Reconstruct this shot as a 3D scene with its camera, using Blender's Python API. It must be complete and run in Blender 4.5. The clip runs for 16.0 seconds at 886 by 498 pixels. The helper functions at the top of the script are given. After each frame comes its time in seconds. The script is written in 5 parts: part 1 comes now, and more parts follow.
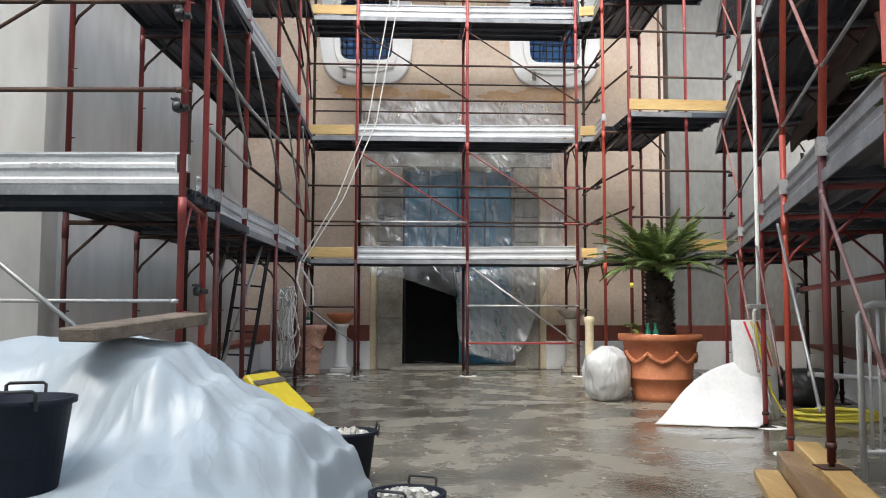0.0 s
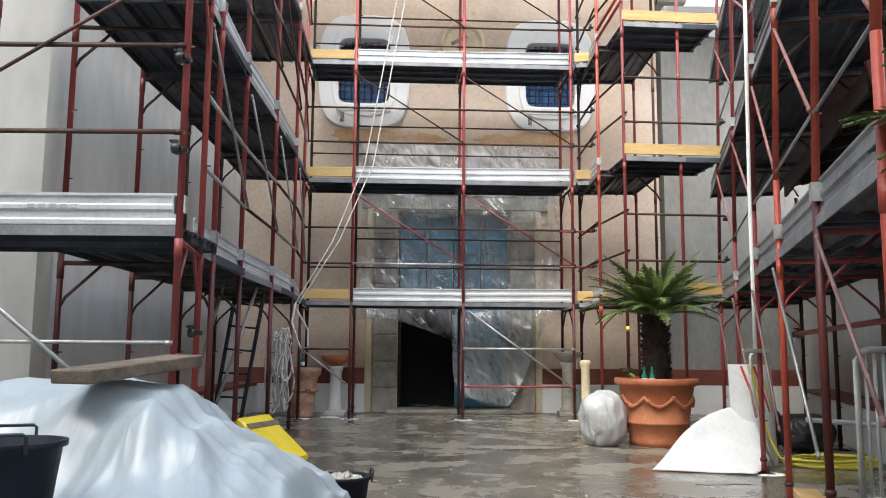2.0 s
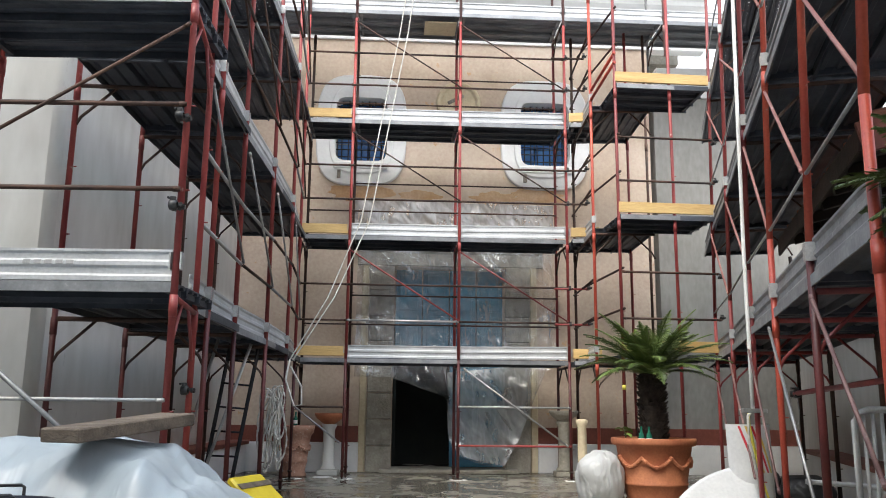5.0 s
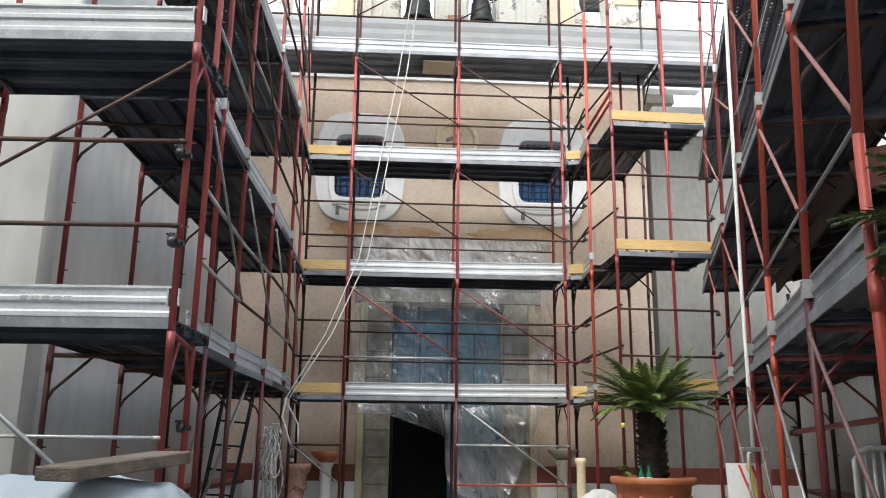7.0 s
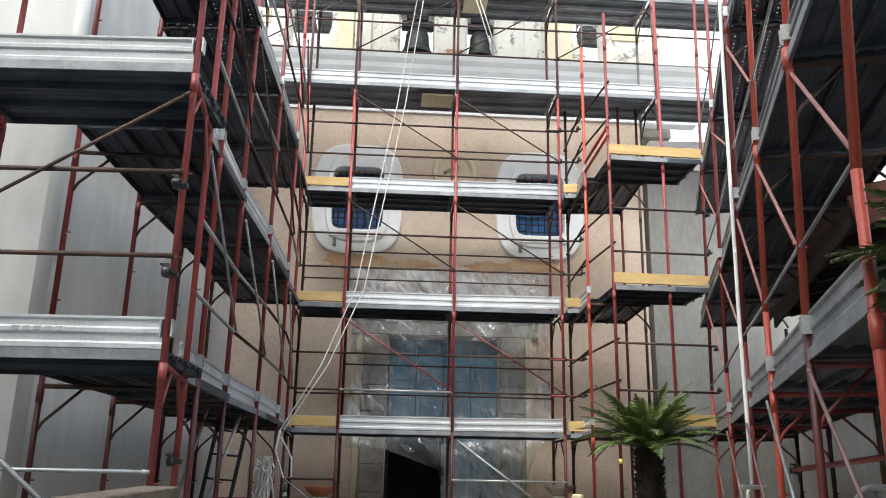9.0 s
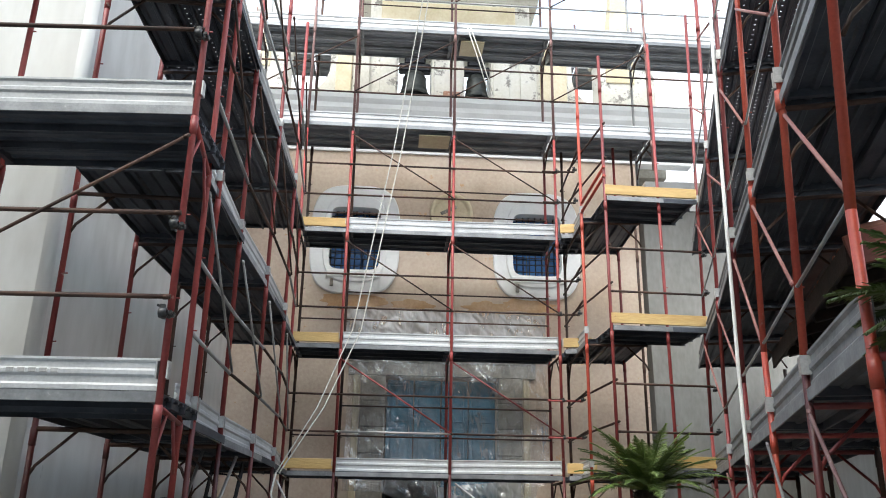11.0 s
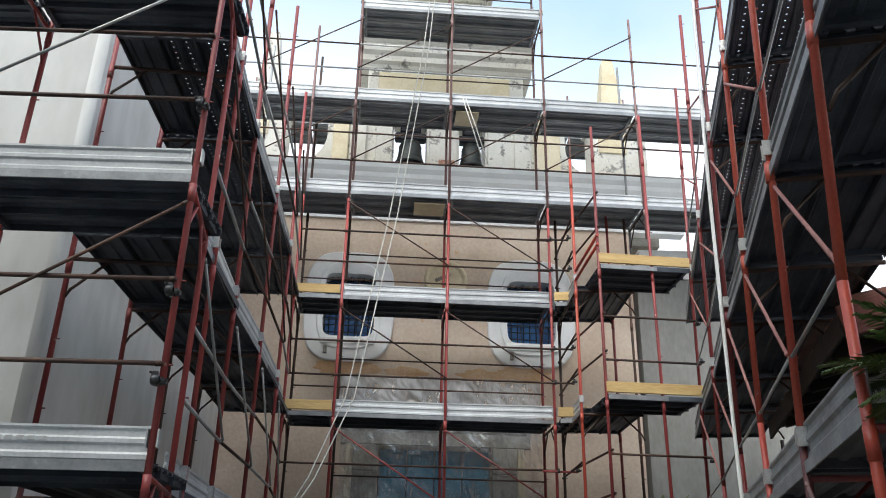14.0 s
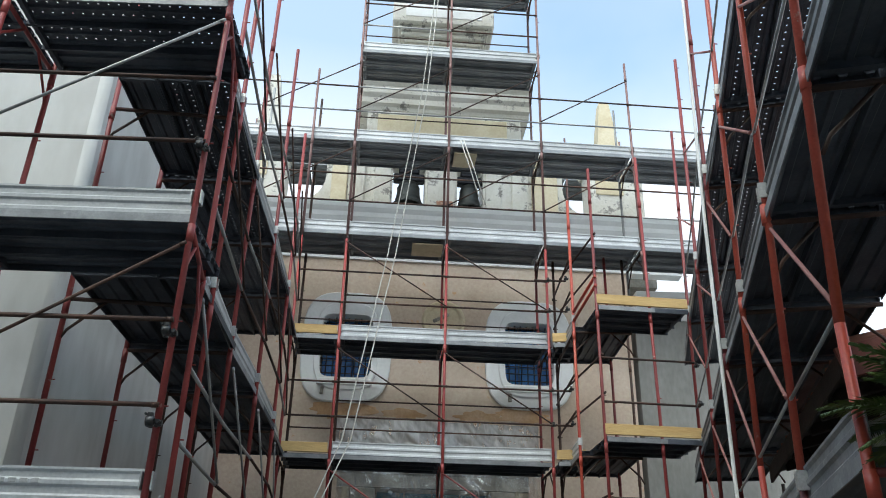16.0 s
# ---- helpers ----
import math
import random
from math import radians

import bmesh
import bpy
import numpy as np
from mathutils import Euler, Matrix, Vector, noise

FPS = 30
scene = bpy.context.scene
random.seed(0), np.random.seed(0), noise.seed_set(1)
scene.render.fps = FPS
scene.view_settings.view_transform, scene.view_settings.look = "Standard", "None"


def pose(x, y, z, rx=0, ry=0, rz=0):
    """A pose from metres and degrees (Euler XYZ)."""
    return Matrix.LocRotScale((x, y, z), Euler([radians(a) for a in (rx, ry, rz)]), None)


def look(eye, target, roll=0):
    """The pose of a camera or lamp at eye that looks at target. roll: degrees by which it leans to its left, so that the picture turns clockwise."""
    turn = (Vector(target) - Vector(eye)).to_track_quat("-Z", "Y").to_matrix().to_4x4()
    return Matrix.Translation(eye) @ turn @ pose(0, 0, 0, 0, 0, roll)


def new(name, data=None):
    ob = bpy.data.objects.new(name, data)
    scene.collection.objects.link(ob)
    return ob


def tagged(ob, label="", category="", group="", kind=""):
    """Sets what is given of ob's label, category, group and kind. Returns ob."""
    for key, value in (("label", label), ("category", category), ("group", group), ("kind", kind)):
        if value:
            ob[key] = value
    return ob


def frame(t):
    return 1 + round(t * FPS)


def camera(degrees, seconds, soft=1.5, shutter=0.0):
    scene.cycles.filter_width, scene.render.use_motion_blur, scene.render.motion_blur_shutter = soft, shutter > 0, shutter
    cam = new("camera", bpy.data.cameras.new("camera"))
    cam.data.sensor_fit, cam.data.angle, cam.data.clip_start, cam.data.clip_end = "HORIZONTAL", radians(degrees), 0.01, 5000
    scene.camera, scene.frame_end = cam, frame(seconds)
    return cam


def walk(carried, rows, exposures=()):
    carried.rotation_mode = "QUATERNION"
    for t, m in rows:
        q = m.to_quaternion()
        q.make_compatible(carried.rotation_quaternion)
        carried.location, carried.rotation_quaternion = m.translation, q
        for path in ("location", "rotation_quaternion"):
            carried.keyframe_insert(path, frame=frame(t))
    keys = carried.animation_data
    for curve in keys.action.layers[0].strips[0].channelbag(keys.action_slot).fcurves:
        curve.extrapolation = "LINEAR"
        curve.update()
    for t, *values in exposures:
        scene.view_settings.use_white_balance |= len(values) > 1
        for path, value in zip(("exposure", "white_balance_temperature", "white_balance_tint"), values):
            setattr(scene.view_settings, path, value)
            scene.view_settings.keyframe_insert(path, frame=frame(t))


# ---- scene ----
cam = camera(56.8, 16.0, soft=1.0)
PATH = [
    (0, (-0.363, -13.236, 1.076), (-0.368, -11.241, 1.221), 0.1),
    (0.5, (-0.364, -13.238, 1.078), (-0.365, -11.245, 1.253), 0.1),
    (1, (-0.363, -13.238, 1.078), (-0.362, -11.249, 1.282), 0.1),
    (1.5, (-0.362, -13.235, 1.079), (-0.359, -11.248, 1.306), 0.3),
    (2, (-0.366, -13.236, 1.08), (-0.361, -11.252, 1.327), 0.4),
    (2.5, (-0.372, -13.239, 1.08), (-0.364, -11.258, 1.352), 0.4),
    (3, (-0.365, -13.239, 1.083), (-0.358, -11.261, 1.376), 0.4),
    (3.5, (-0.365, -13.245, 1.082), (-0.356, -11.271, 1.401), 0.4),
    (4, (-0.366, -13.243, 1.086), (-0.355, -11.272, 1.426), 0.5),
    (6.5, (-0.373, -13.245, 1.085), (-0.355, -11.297, 1.535), 0.7),
    (7, (-0.372, -13.252, 1.087), (-0.353, -11.308, 1.557), 0.7),
    (7.5, (-0.37, -13.251, 1.09), (-0.35, -11.312, 1.578), 0.7),
    (8, (-0.368, -13.23, 1.092), (-0.347, -11.294, 1.594), 0.9),
    (8.5, (-0.369, -13.22, 1.094), (-0.347, -11.29, 1.621), 1.1),
    (9, (-0.365, -13.218, 1.098), (-0.341, -11.294, 1.644), 1.1),
    (11.5, (-0.367, -13.229, 1.099), (-0.336, -11.343, 1.765), 0.9),
    (12, (-0.368, -13.237, 1.103), (-0.336, -11.361, 1.796), 0.8),
    (12.5, (-0.372, -13.238, 1.098), (-0.338, -11.374, 1.822), 1.0),
    (13, (-0.376, -13.248, 1.103), (-0.341, -11.394, 1.854), 1.0),
    (13.5, (-0.372, -13.247, 1.099), (-0.336, -11.404, 1.875), 1.1),
    (14, (-0.373, -13.247, 1.1), (-0.334, -11.411, 1.891), 1.2),
    (14.5, (-0.369, -13.249, 1.099), (-0.331, -11.42, 1.907), 1.2),
    (15, (-0.376, -13.252, 1.1), (-0.336, -11.434, 1.932), 1.3),
    (15.5, (-0.372, -13.258, 1.1), (-0.332, -11.45, 1.954), 1.3),
    (16, (-0.372, -13.257, 1.099), (-0.331, -11.462, 1.98), 1.3),
]
walk(cam, [(t, look(eye, target, roll)) for t, eye, target, roll in PATH],
     [(0, 0.66, 6600, 21), (4, 0.58, 6600, 21), (9, 0.40, 6550, 19), (12.5, 0.27, 6450, 18), (14, -0.16, 6400, 18), (16, -0.40, 6150, 13)])

# ---- light ----
world = bpy.data.worlds.new("sky")
scene.world = world
world.use_nodes = True
wn = world.node_tree
sky = wn.nodes.new("ShaderNodeTexSky")
sky.sky_type, sky.sun_disc = "NISHITA", False
sky.sun_elevation, sky.sun_rotation = radians(55), radians(205)
sky.air_density, sky.dust_density, sky.ozone_density = 1.0, 1.5, 1.0
# thin bright cloud over the blue
tc = wn.nodes.new("ShaderNodeTexCoord")
cn = wn.nodes.new("ShaderNodeTexNoise")
cn.inputs["Scale"].default_value, cn.inputs["Detail"].default_value = 2.2, 5
cr = wn.nodes.new("ShaderNodeValToRGB")
cr.color_ramp.elements[0].position, cr.color_ramp.elements[1].position = 0.36, 0.60
cr.color_ramp.elements[0].color = (0.3, 0.3, 0.3, 1)
cm = wn.nodes.new("ShaderNodeMixRGB")
cm.inputs[2].default_value = (8.2, 8.15, 8.0, 1)
wn.links.new(tc.outputs["Generated"], cn.inputs["Vector"])
wn.links.new(cn.outputs["Fac"], cr.inputs["Fac"])
sx = wn.nodes.new("ShaderNodeSeparateXYZ")
wn.links.new(tc.outputs["Generated"], sx.inputs["Vector"])
up = wn.nodes.new("ShaderNodeMapRange")
up.inputs["From Min"].default_value, up.inputs["From Max"].default_value = 0.46, 0.64
up.inputs["To Min"].default_value, up.inputs["To Max"].default_value = 1.0, 0.27
wn.links.new(sx.outputs["Z"], up.inputs["Value"])
thin = wn.nodes.new("ShaderNodeMath")
thin.operation = "MULTIPLY"
wn.links.new(cr.outputs["Color"], thin.inputs[0])
wn.links.new(up.outputs["Result"], thin.inputs[1])
wn.links.new(thin.outputs["Value"], cm.inputs[0])
gain = wn.nodes.new("ShaderNodeMixRGB")
gain.blend_type = "MULTIPLY"
gain.inputs[0].default_value = 1.0
gain.inputs[2].default_value = (2.25, 2.7, 2.15, 1)
wn.links.new(sky.outputs["Color"], gain.inputs[1])
wn.links.new(gain.outputs["Color"], cm.inputs[1])
wn.links.new(cm.outputs["Color"], wn.nodes["Background"].inputs["Color"])
wn.nodes["Background"].inputs["Strength"].default_value = 0.21

sun = new("sun", bpy.data.lights.new("sun", "SUN"))
sun.data.energy, sun.data.angle, sun.data.color = 2.2, radians(50), (1, 0.97, 0.92)
sun.matrix_world = look((-9, -19, 30), (0, 0, 0))


# ---- materials ----
def mat(name, a, b, rough=0.6, metal=0.0, scale=2.0, fine=30.0, bump=0.15, chip=None, chip_at=0.68, local=False, rough2=None, stretch=(1, 1, 1), vary=0.0):
    """Two colours mixed by a broad noise, fine grain on top, a bump, and chips of a third colour."""
    m = bpy.data.materials.new(name)
    m.use_nodes = True
    t = m.node_tree
    bs = t.nodes["Principled BSDF"]
    if local:
        vec = t.nodes.new("ShaderNodeTexCoord").outputs["Object"]
    else:
        vec = t.nodes.new("ShaderNodeNewGeometry").outputs["Position"]
    mp = t.nodes.new("ShaderNodeMapping")
    mp.inputs["Scale"].default_value = stretch
    t.links.new(vec, mp.inputs["Vector"])
    vec = mp.outputs["Vector"]
    n1 = t.nodes.new("ShaderNodeTexNoise")
    n1.inputs["Scale"].default_value, n1.inputs["Detail"].default_value, n1.inputs["Roughness"].default_value = scale, 6, 0.6
    n2 = t.nodes.new("ShaderNodeTexNoise")
    n2.inputs["Scale"].default_value, n2.inputs["Detail"].default_value = fine, 4
    for n in (n1, n2):
        t.links.new(vec, n.inputs["Vector"])
    r1 = t.nodes.new("ShaderNodeValToRGB")
    r1.color_ramp.elements[0].position, r1.color_ramp.elements[1].position = 0.36, 0.66
    r1.color_ramp.elements[0].color, r1.color_ramp.elements[1].color = (*a, 1), (*b, 1)
    t.links.new(n1.outputs["Fac"], r1.inputs["Fac"])
    mx = t.nodes.new("ShaderNodeMixRGB")
    mx.blend_type = "OVERLAY"
    mx.inputs[0].default_value = 0.25
    t.links.new(r1.outputs["Color"], mx.inputs[1])
    t.links.new(n2.outputs["Fac"], mx.inputs[2])
    out = mx.outputs["Color"]
    if chip:
        n3 = t.nodes.new("ShaderNodeTexNoise")
        n3.inputs["Scale"].default_value, n3.inputs["Detail"].default_value, n3.inputs["Roughness"].default_value = scale * 4, 8, 0.7
        t.links.new(vec, n3.inputs["Vector"])
        r3 = t.nodes.new("ShaderNodeValToRGB")
        r3.color_ramp.elements[0].position, r3.color_ramp.elements[1].position = chip_at - 0.03, chip_at + 0.03
        t.links.new(n3.outputs["Fac"], r3.inputs["Fac"])
        m3 = t.nodes.new("ShaderNodeMixRGB")
        m3.inputs[2].default_value = (*chip, 1)
        t.links.new(r3.outputs["Color"], m3.inputs[0])
        t.links.new(out, m3.inputs[1])
        out = m3.outputs["Color"]
    if vary:
        oi = t.nodes.new("ShaderNodeObjectInfo")
        mr = t.nodes.new("ShaderNodeMapRange")
        mr.inputs["To Min"].default_value, mr.inputs["To Max"].default_value = 1 - vary, 1 + vary
        t.links.new(oi.outputs["Random"], mr.inputs["Value"])
        hv = t.nodes.new("ShaderNodeHueSaturation")
        t.links.new(mr.outputs["Result"], hv.inputs["Value"])
        t.links.new(out, hv.inputs["Color"])
        out = hv.outputs["Color"]
    t.links.new(out, bs.inputs["Base Color"])
    bs.inputs["Metallic"].default_value = metal
    if rough2 is None:
        bs.inputs["Roughness"].default_value = rough
    else:
        rr = t.nodes.new("ShaderNodeMapRange")
        rr.inputs["From Min"].default_value, rr.inputs["From Max"].default_value = 0.38, 0.62
        rr.inputs["To Min"].default_value, rr.inputs["To Max"].default_value = rough, rough2
        t.links.new(n1.outputs["Fac"], rr.inputs["Value"])
        t.links.new(rr.outputs["Result"], bs.inputs["Roughness"])
    if bump:
        bp = t.nodes.new("ShaderNodeBump")
        bp.inputs["Strength"].default_value, bp.inputs["Distance"].default_value = bump, 0.02
        t.links.new(n2.outputs["Fac"], bp.inputs["Height"])
        t.links.new(bp.outputs["Normal"], bs.inputs["Normal"])
    return m


RED = mat("red_tube_paint", (0.22, 0.03, 0.03), (0.34, 0.058, 0.05), 0.45, 0, 1.5, 60, 0.1, (0.45, 0.35, 0.30), 0.68, vary=0.3)
ORANGE = mat("orange_red_tube_paint", (0.38, 0.05, 0.03), (0.50, 0.085, 0.045), 0.4, 0, 1.5, 60, 0.1, (0.42, 0.30, 0.25), 0.67)
MAROON = mat("maroon_tube_paint", (0.06, 0.010, 0.010), (0.13, 0.02, 0.018), 0.5, 0, 1.5, 60, 0.1, (0.3, 0.2, 0.17), 0.73, vary=0.25)
RUST = mat("rusty_dark_tube", (0.035, 0.022, 0.018), (0.09, 0.045, 0.03), 0.6, 0.3, 3, 60, 0.1, vary=0.3)
# greyed red, mainly for high tubes: glare haze mixed into the chipped paint
HAZEWORN = mat("worn_red_tube_greyed_for_haze", (0.17, 0.085, 0.08), (0.28, 0.17, 0.155), 0.55, 0.1, 1.5, 60, 0.1, (0.4, 0.36, 0.34), 0.66, vary=0.25)
FADED = mat("faded_red_tube_paint", (0.30, 0.11, 0.095), (0.40, 0.19, 0.165), 0.6, 0, 2, 60, 0.1, (0.5, 0.45, 0.42), 0.66)
GALV = mat("galvanised_tube", (0.30, 0.30, 0.30), (0.46, 0.46, 0.45), 0.45, 0.6, 3, 60, 0.08, vary=0.2)
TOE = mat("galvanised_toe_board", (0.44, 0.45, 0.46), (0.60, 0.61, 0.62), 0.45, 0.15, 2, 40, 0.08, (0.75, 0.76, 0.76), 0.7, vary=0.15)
# darker than TOE: stained zinc, with shade below the decks mixed into the colour
SHADETOE = mat("stained_zinc_darkened_for_shade", (0.19, 0.195, 0.205), (0.31, 0.315, 0.325), 0.5, 0.25, 4, 40, 0.1, (0.42, 0.42, 0.42), 0.66, vary=0.2)
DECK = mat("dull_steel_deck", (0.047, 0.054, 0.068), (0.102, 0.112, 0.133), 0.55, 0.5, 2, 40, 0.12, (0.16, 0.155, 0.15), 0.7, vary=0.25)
# paler than DECK: bounce light under the upper decks put into the steel colour
LITGALVDECK = mat("galvanised_deck_paled_for_bounce", (0.20, 0.21, 0.225), (0.31, 0.32, 0.335), 0.5, 0.35, 2, 40, 0.12, (0.12, 0.115, 0.11), 0.7, vary=0.2)
BARRIER = mat("weathered_galvanised_barrier", (0.50, 0.50, 0.49), (0.66, 0.66, 0.65), 0.55, 0.0, 3, 60, 0.08)
CLAMP = mat("zinc_clamp", (0.40, 0.40, 0.40), (0.56, 0.56, 0.55), 0.4, 0.5, 8, 80, 0.05)
COUPLER = mat("greasy_coupler", (0.02, 0.02, 0.02), (0.08, 0.08, 0.08), 0.4, 0.5, 12, 80, 0.1)
YWOOD = mat("yellow_shuttering_timber", (0.50, 0.31, 0.11), (0.62, 0.43, 0.18), 0.6, 0, 3, 25, 0.2, (0.32, 0.17, 0.05), 0.68, vary=0.2, stretch=(0.35, 1, 3))
PALEWOOD = mat("pale_sawn_timber", (0.40, 0.24, 0.085), (0.54, 0.36, 0.16), 0.45, 0, 3, 25, 0.2, (0.35, 0.2, 0.09), 0.68, vary=0.2, stretch=(3, 0.35, 1))
WETWOOD = mat("wet_brown_timber", (0.17, 0.105, 0.06), (0.30, 0.205, 0.12), 0.35, 0, 3, 25, 0.25, (0.42, 0.3, 0.17), 0.66, vary=0.2, stretch=(3, 0.35, 1))
GREYWOOD = mat("weathered_scaffold_board", (0.10, 0.075, 0.055), (0.21, 0.16, 0.12), 0.8, 0, 4, 40, 0.35, (0.08, 0.06, 0.05), 0.66, stretch=(0.4, 3, 3))
PEACH = mat("peach_lime_plaster", (0.57, 0.44, 0.335), (0.70, 0.572, 0.462), 0.9, 0, 0.9, 18, 0.2, (0.64, 0.40, 0.23), 0.655)
OCHRE = mat("ochre_plaster_repair", (0.56, 0.34, 0.18), (0.66, 0.46, 0.30), 0.92, 0, 2.5, 25, 0.25)
WHITE = mat("off_white_plaster", (0.52, 0.51, 0.485), (0.65, 0.645, 0.62), 0.9, 0, 0.6, 5, 0.04, (0.45, 0.435, 0.405), 0.69, stretch=(1, 1, 0.35))
# darker plaster for the wing: shade from the decks put into its colour
SHADEPLASTER = mat("plaster_greyed_for_shade", (0.225, 0.219, 0.205), (0.315, 0.307, 0.288), 0.9, 0, 0.8, 16, 0.06, (0.22, 0.214, 0.2), 0.70, stretch=(1, 1, 0.4))
FRESH = mat("fresh_white_stucco", (0.80, 0.795, 0.78), (0.88, 0.875, 0.865), 0.85, 0, 2, 20, 0.15)
STAINED = mat("weathered_white_stucco", (0.60, 0.57, 0.50), (0.76, 0.74, 0.69), 0.9, 0, 0.8, 20, 0.3, (0.27, 0.25, 0.23), 0.585)
CREAM = mat("cream_stucco", (0.66, 0.56, 0.38), (0.76, 0.67, 0.50), 0.9, 0, 1.5, 20, 0.2)
STONE = mat("grey_tufa_stone", (0.22, 0.20, 0.17), (0.42, 0.39, 0.33), 0.9, 0, 3, 25, 0.5, (0.55, 0.5, 0.42), 0.66)
YELLOWTRIM = mat("pale_yellow_plaster", (0.60, 0.50, 0.33), (0.72, 0.62, 0.44), 0.9, 0, 2, 20, 0.25, (0.45, 0.36, 0.24), 0.66)
BAND = mat("oxblood_dado_paint", (0.17, 0.045, 0.03), (0.26, 0.075, 0.05), 0.6, 0, 2, 30, 0.15, (0.34, 0.16, 0.12), 0.70)
FLOOR = mat("wet_concrete", (0.085, 0.078, 0.064), (0.27, 0.245, 0.20), 0.05, 0, 1.6, 22, 0.22, (0.34, 0.32, 0.28), 0.655, rough2=0.40)
SMEAR = mat("thin_plaster_film", (0.15, 0.14, 0.12), (0.33, 0.31, 0.27), 0.2, 0, 3, 20, 0.15, rough2=0.6)
TERRACOTTA = mat("terracotta", (0.42, 0.13, 0.06), (0.56, 0.21, 0.10), 0.7, 0, 4, 40, 0.15, (0.60, 0.34, 0.22), 0.70)
OLDTERRA = mat("lime_stained_terracotta", (0.36, 0.17, 0.11), (0.50, 0.29, 0.21), 0.85, 0, 5, 40, 0.3, (0.62, 0.52, 0.45), 0.62)
DARKBLUE = mat("dark_blue_bucket_plastic", (0.006, 0.008, 0.014), (0.013, 0.017, 0.028), 0.6, 0, 5, 60, 0.08, (0.04, 0.045, 0.05), 0.74)
DARKBLUE.node_tree.nodes["Principled BSDF"].inputs["Specular IOR Level"].default_value = 0.22
BLACK = mat("black_rubber", (0.012, 0.012, 0.013), (0.03, 0.03, 0.03), 0.5, 0, 4, 60, 0.1)
YELLOW = mat("yellow_plastic", (0.70, 0.50, 0.01), (0.80, 0.62, 0.03), 0.4, 0, 4, 50, 0.08, (0.45, 0.30, 0.08), 0.72)
HOSE = mat("yellow_cable_sheath", (0.72, 0.60, 0.06), (0.80, 0.70, 0.12), 0.45, 0, 5, 50, 0.05)
ROPE = mat("greyish_white_rope", (0.50, 0.48, 0.44), (0.68, 0.66, 0.62), 0.9, 0, 20, 150, 0.4)
PVC = mat("white_cable_sheath", (0.78, 0.77, 0.74), (0.84, 0.83, 0.81), 0.4, 0, 3, 40, 0.03)
BOARD = mat("white_panel_film", (0.62, 0.625, 0.635), (0.70, 0.70, 0.71), 0.5, 0, 3, 30, 0.05)
REDSTRIPE = mat("red_print", (0.6, 0.03, 0.05), (0.68, 0.05, 0.07), 0.5, 0, 3, 30, 0)
GOLDSTRIPE = mat("gold_print", (0.65, 0.45, 0.1), (0.7, 0.5, 0.15), 0.5, 0, 3, 30, 0)
# door green taken almost to black: the doorway's shade is in the colour
SHADEGREEN = mat("green_door_paint_blackened_for_shade", (0.006, 0.010, 0.008), (0.012, 0.02, 0.016), 0.7, 0, 3, 40, 0.1)
BLUEDOOR = mat("blue_painted_door", (0.03, 0.17, 0.28), (0.055, 0.24, 0.37), 0.5, 0, 2, 40, 0.1)
BLUEGLASS = mat("blue_window_pane", (0.015, 0.07, 0.20), (0.03, 0.13, 0.32), 0.25, 0, 2, 30, 0.05, (0.02, 0.16, 0.2), 0.62)
IRON = mat("black_iron", (0.012, 0.013, 0.018), (0.03, 0.03, 0.035), 0.5, 0.5, 5, 60, 0.1)
BRONZE = mat("dark_bell_bronze", (0.03, 0.035, 0.035), (0.07, 0.075, 0.07), 0.5, 0.6, 4, 50, 0.1)
TILE = mat("terracotta_roof_tile", (0.20, 0.07, 0.04), (0.32, 0.12, 0.07), 0.8, 0, 3, 30, 0.3, (0.2, 0.13, 0.1), 0.66, vary=0.2)
DARKWOOD = mat("dark_eave_timber", (0.02, 0.012, 0.009), (0.046, 0.026, 0.018), 0.7, 0, 3, 30, 0.3)
LEAF = mat("dark_green_frond", (0.06, 0.105, 0.022), (0.14, 0.20, 0.05), 0.45, 0, 6, 50, 0.05, local=True, vary=0.35)
YOUNGLEAF = mat("yellow_green_frond", (0.10, 0.17, 0.03), (0.18, 0.25, 0.05), 0.45, 0, 6, 50, 0.05, local=True, vary=0.2)
TRUNK = mat("shaggy_dark_trunk", (0.018, 0.012, 0.009), (0.05, 0.035, 0.025), 0.9, 0, 12, 60, 0.6)
SOIL = mat("dark_soil", (0.02, 0.014, 0.01), (0.05, 0.035, 0.025), 0.95, 0, 10, 60, 0.6)
RUBBLE = mat("pale_plaster_rubble", (0.40, 0.38, 0.34), (0.66, 0.64, 0.60), 0.9, 0, 10, 60, 0.4)
GLASSGREEN = mat("green_bottle", (0.01, 0.12, 0.08), (0.02, 0.2, 0.13), 0.15, 0, 4, 40, 0)


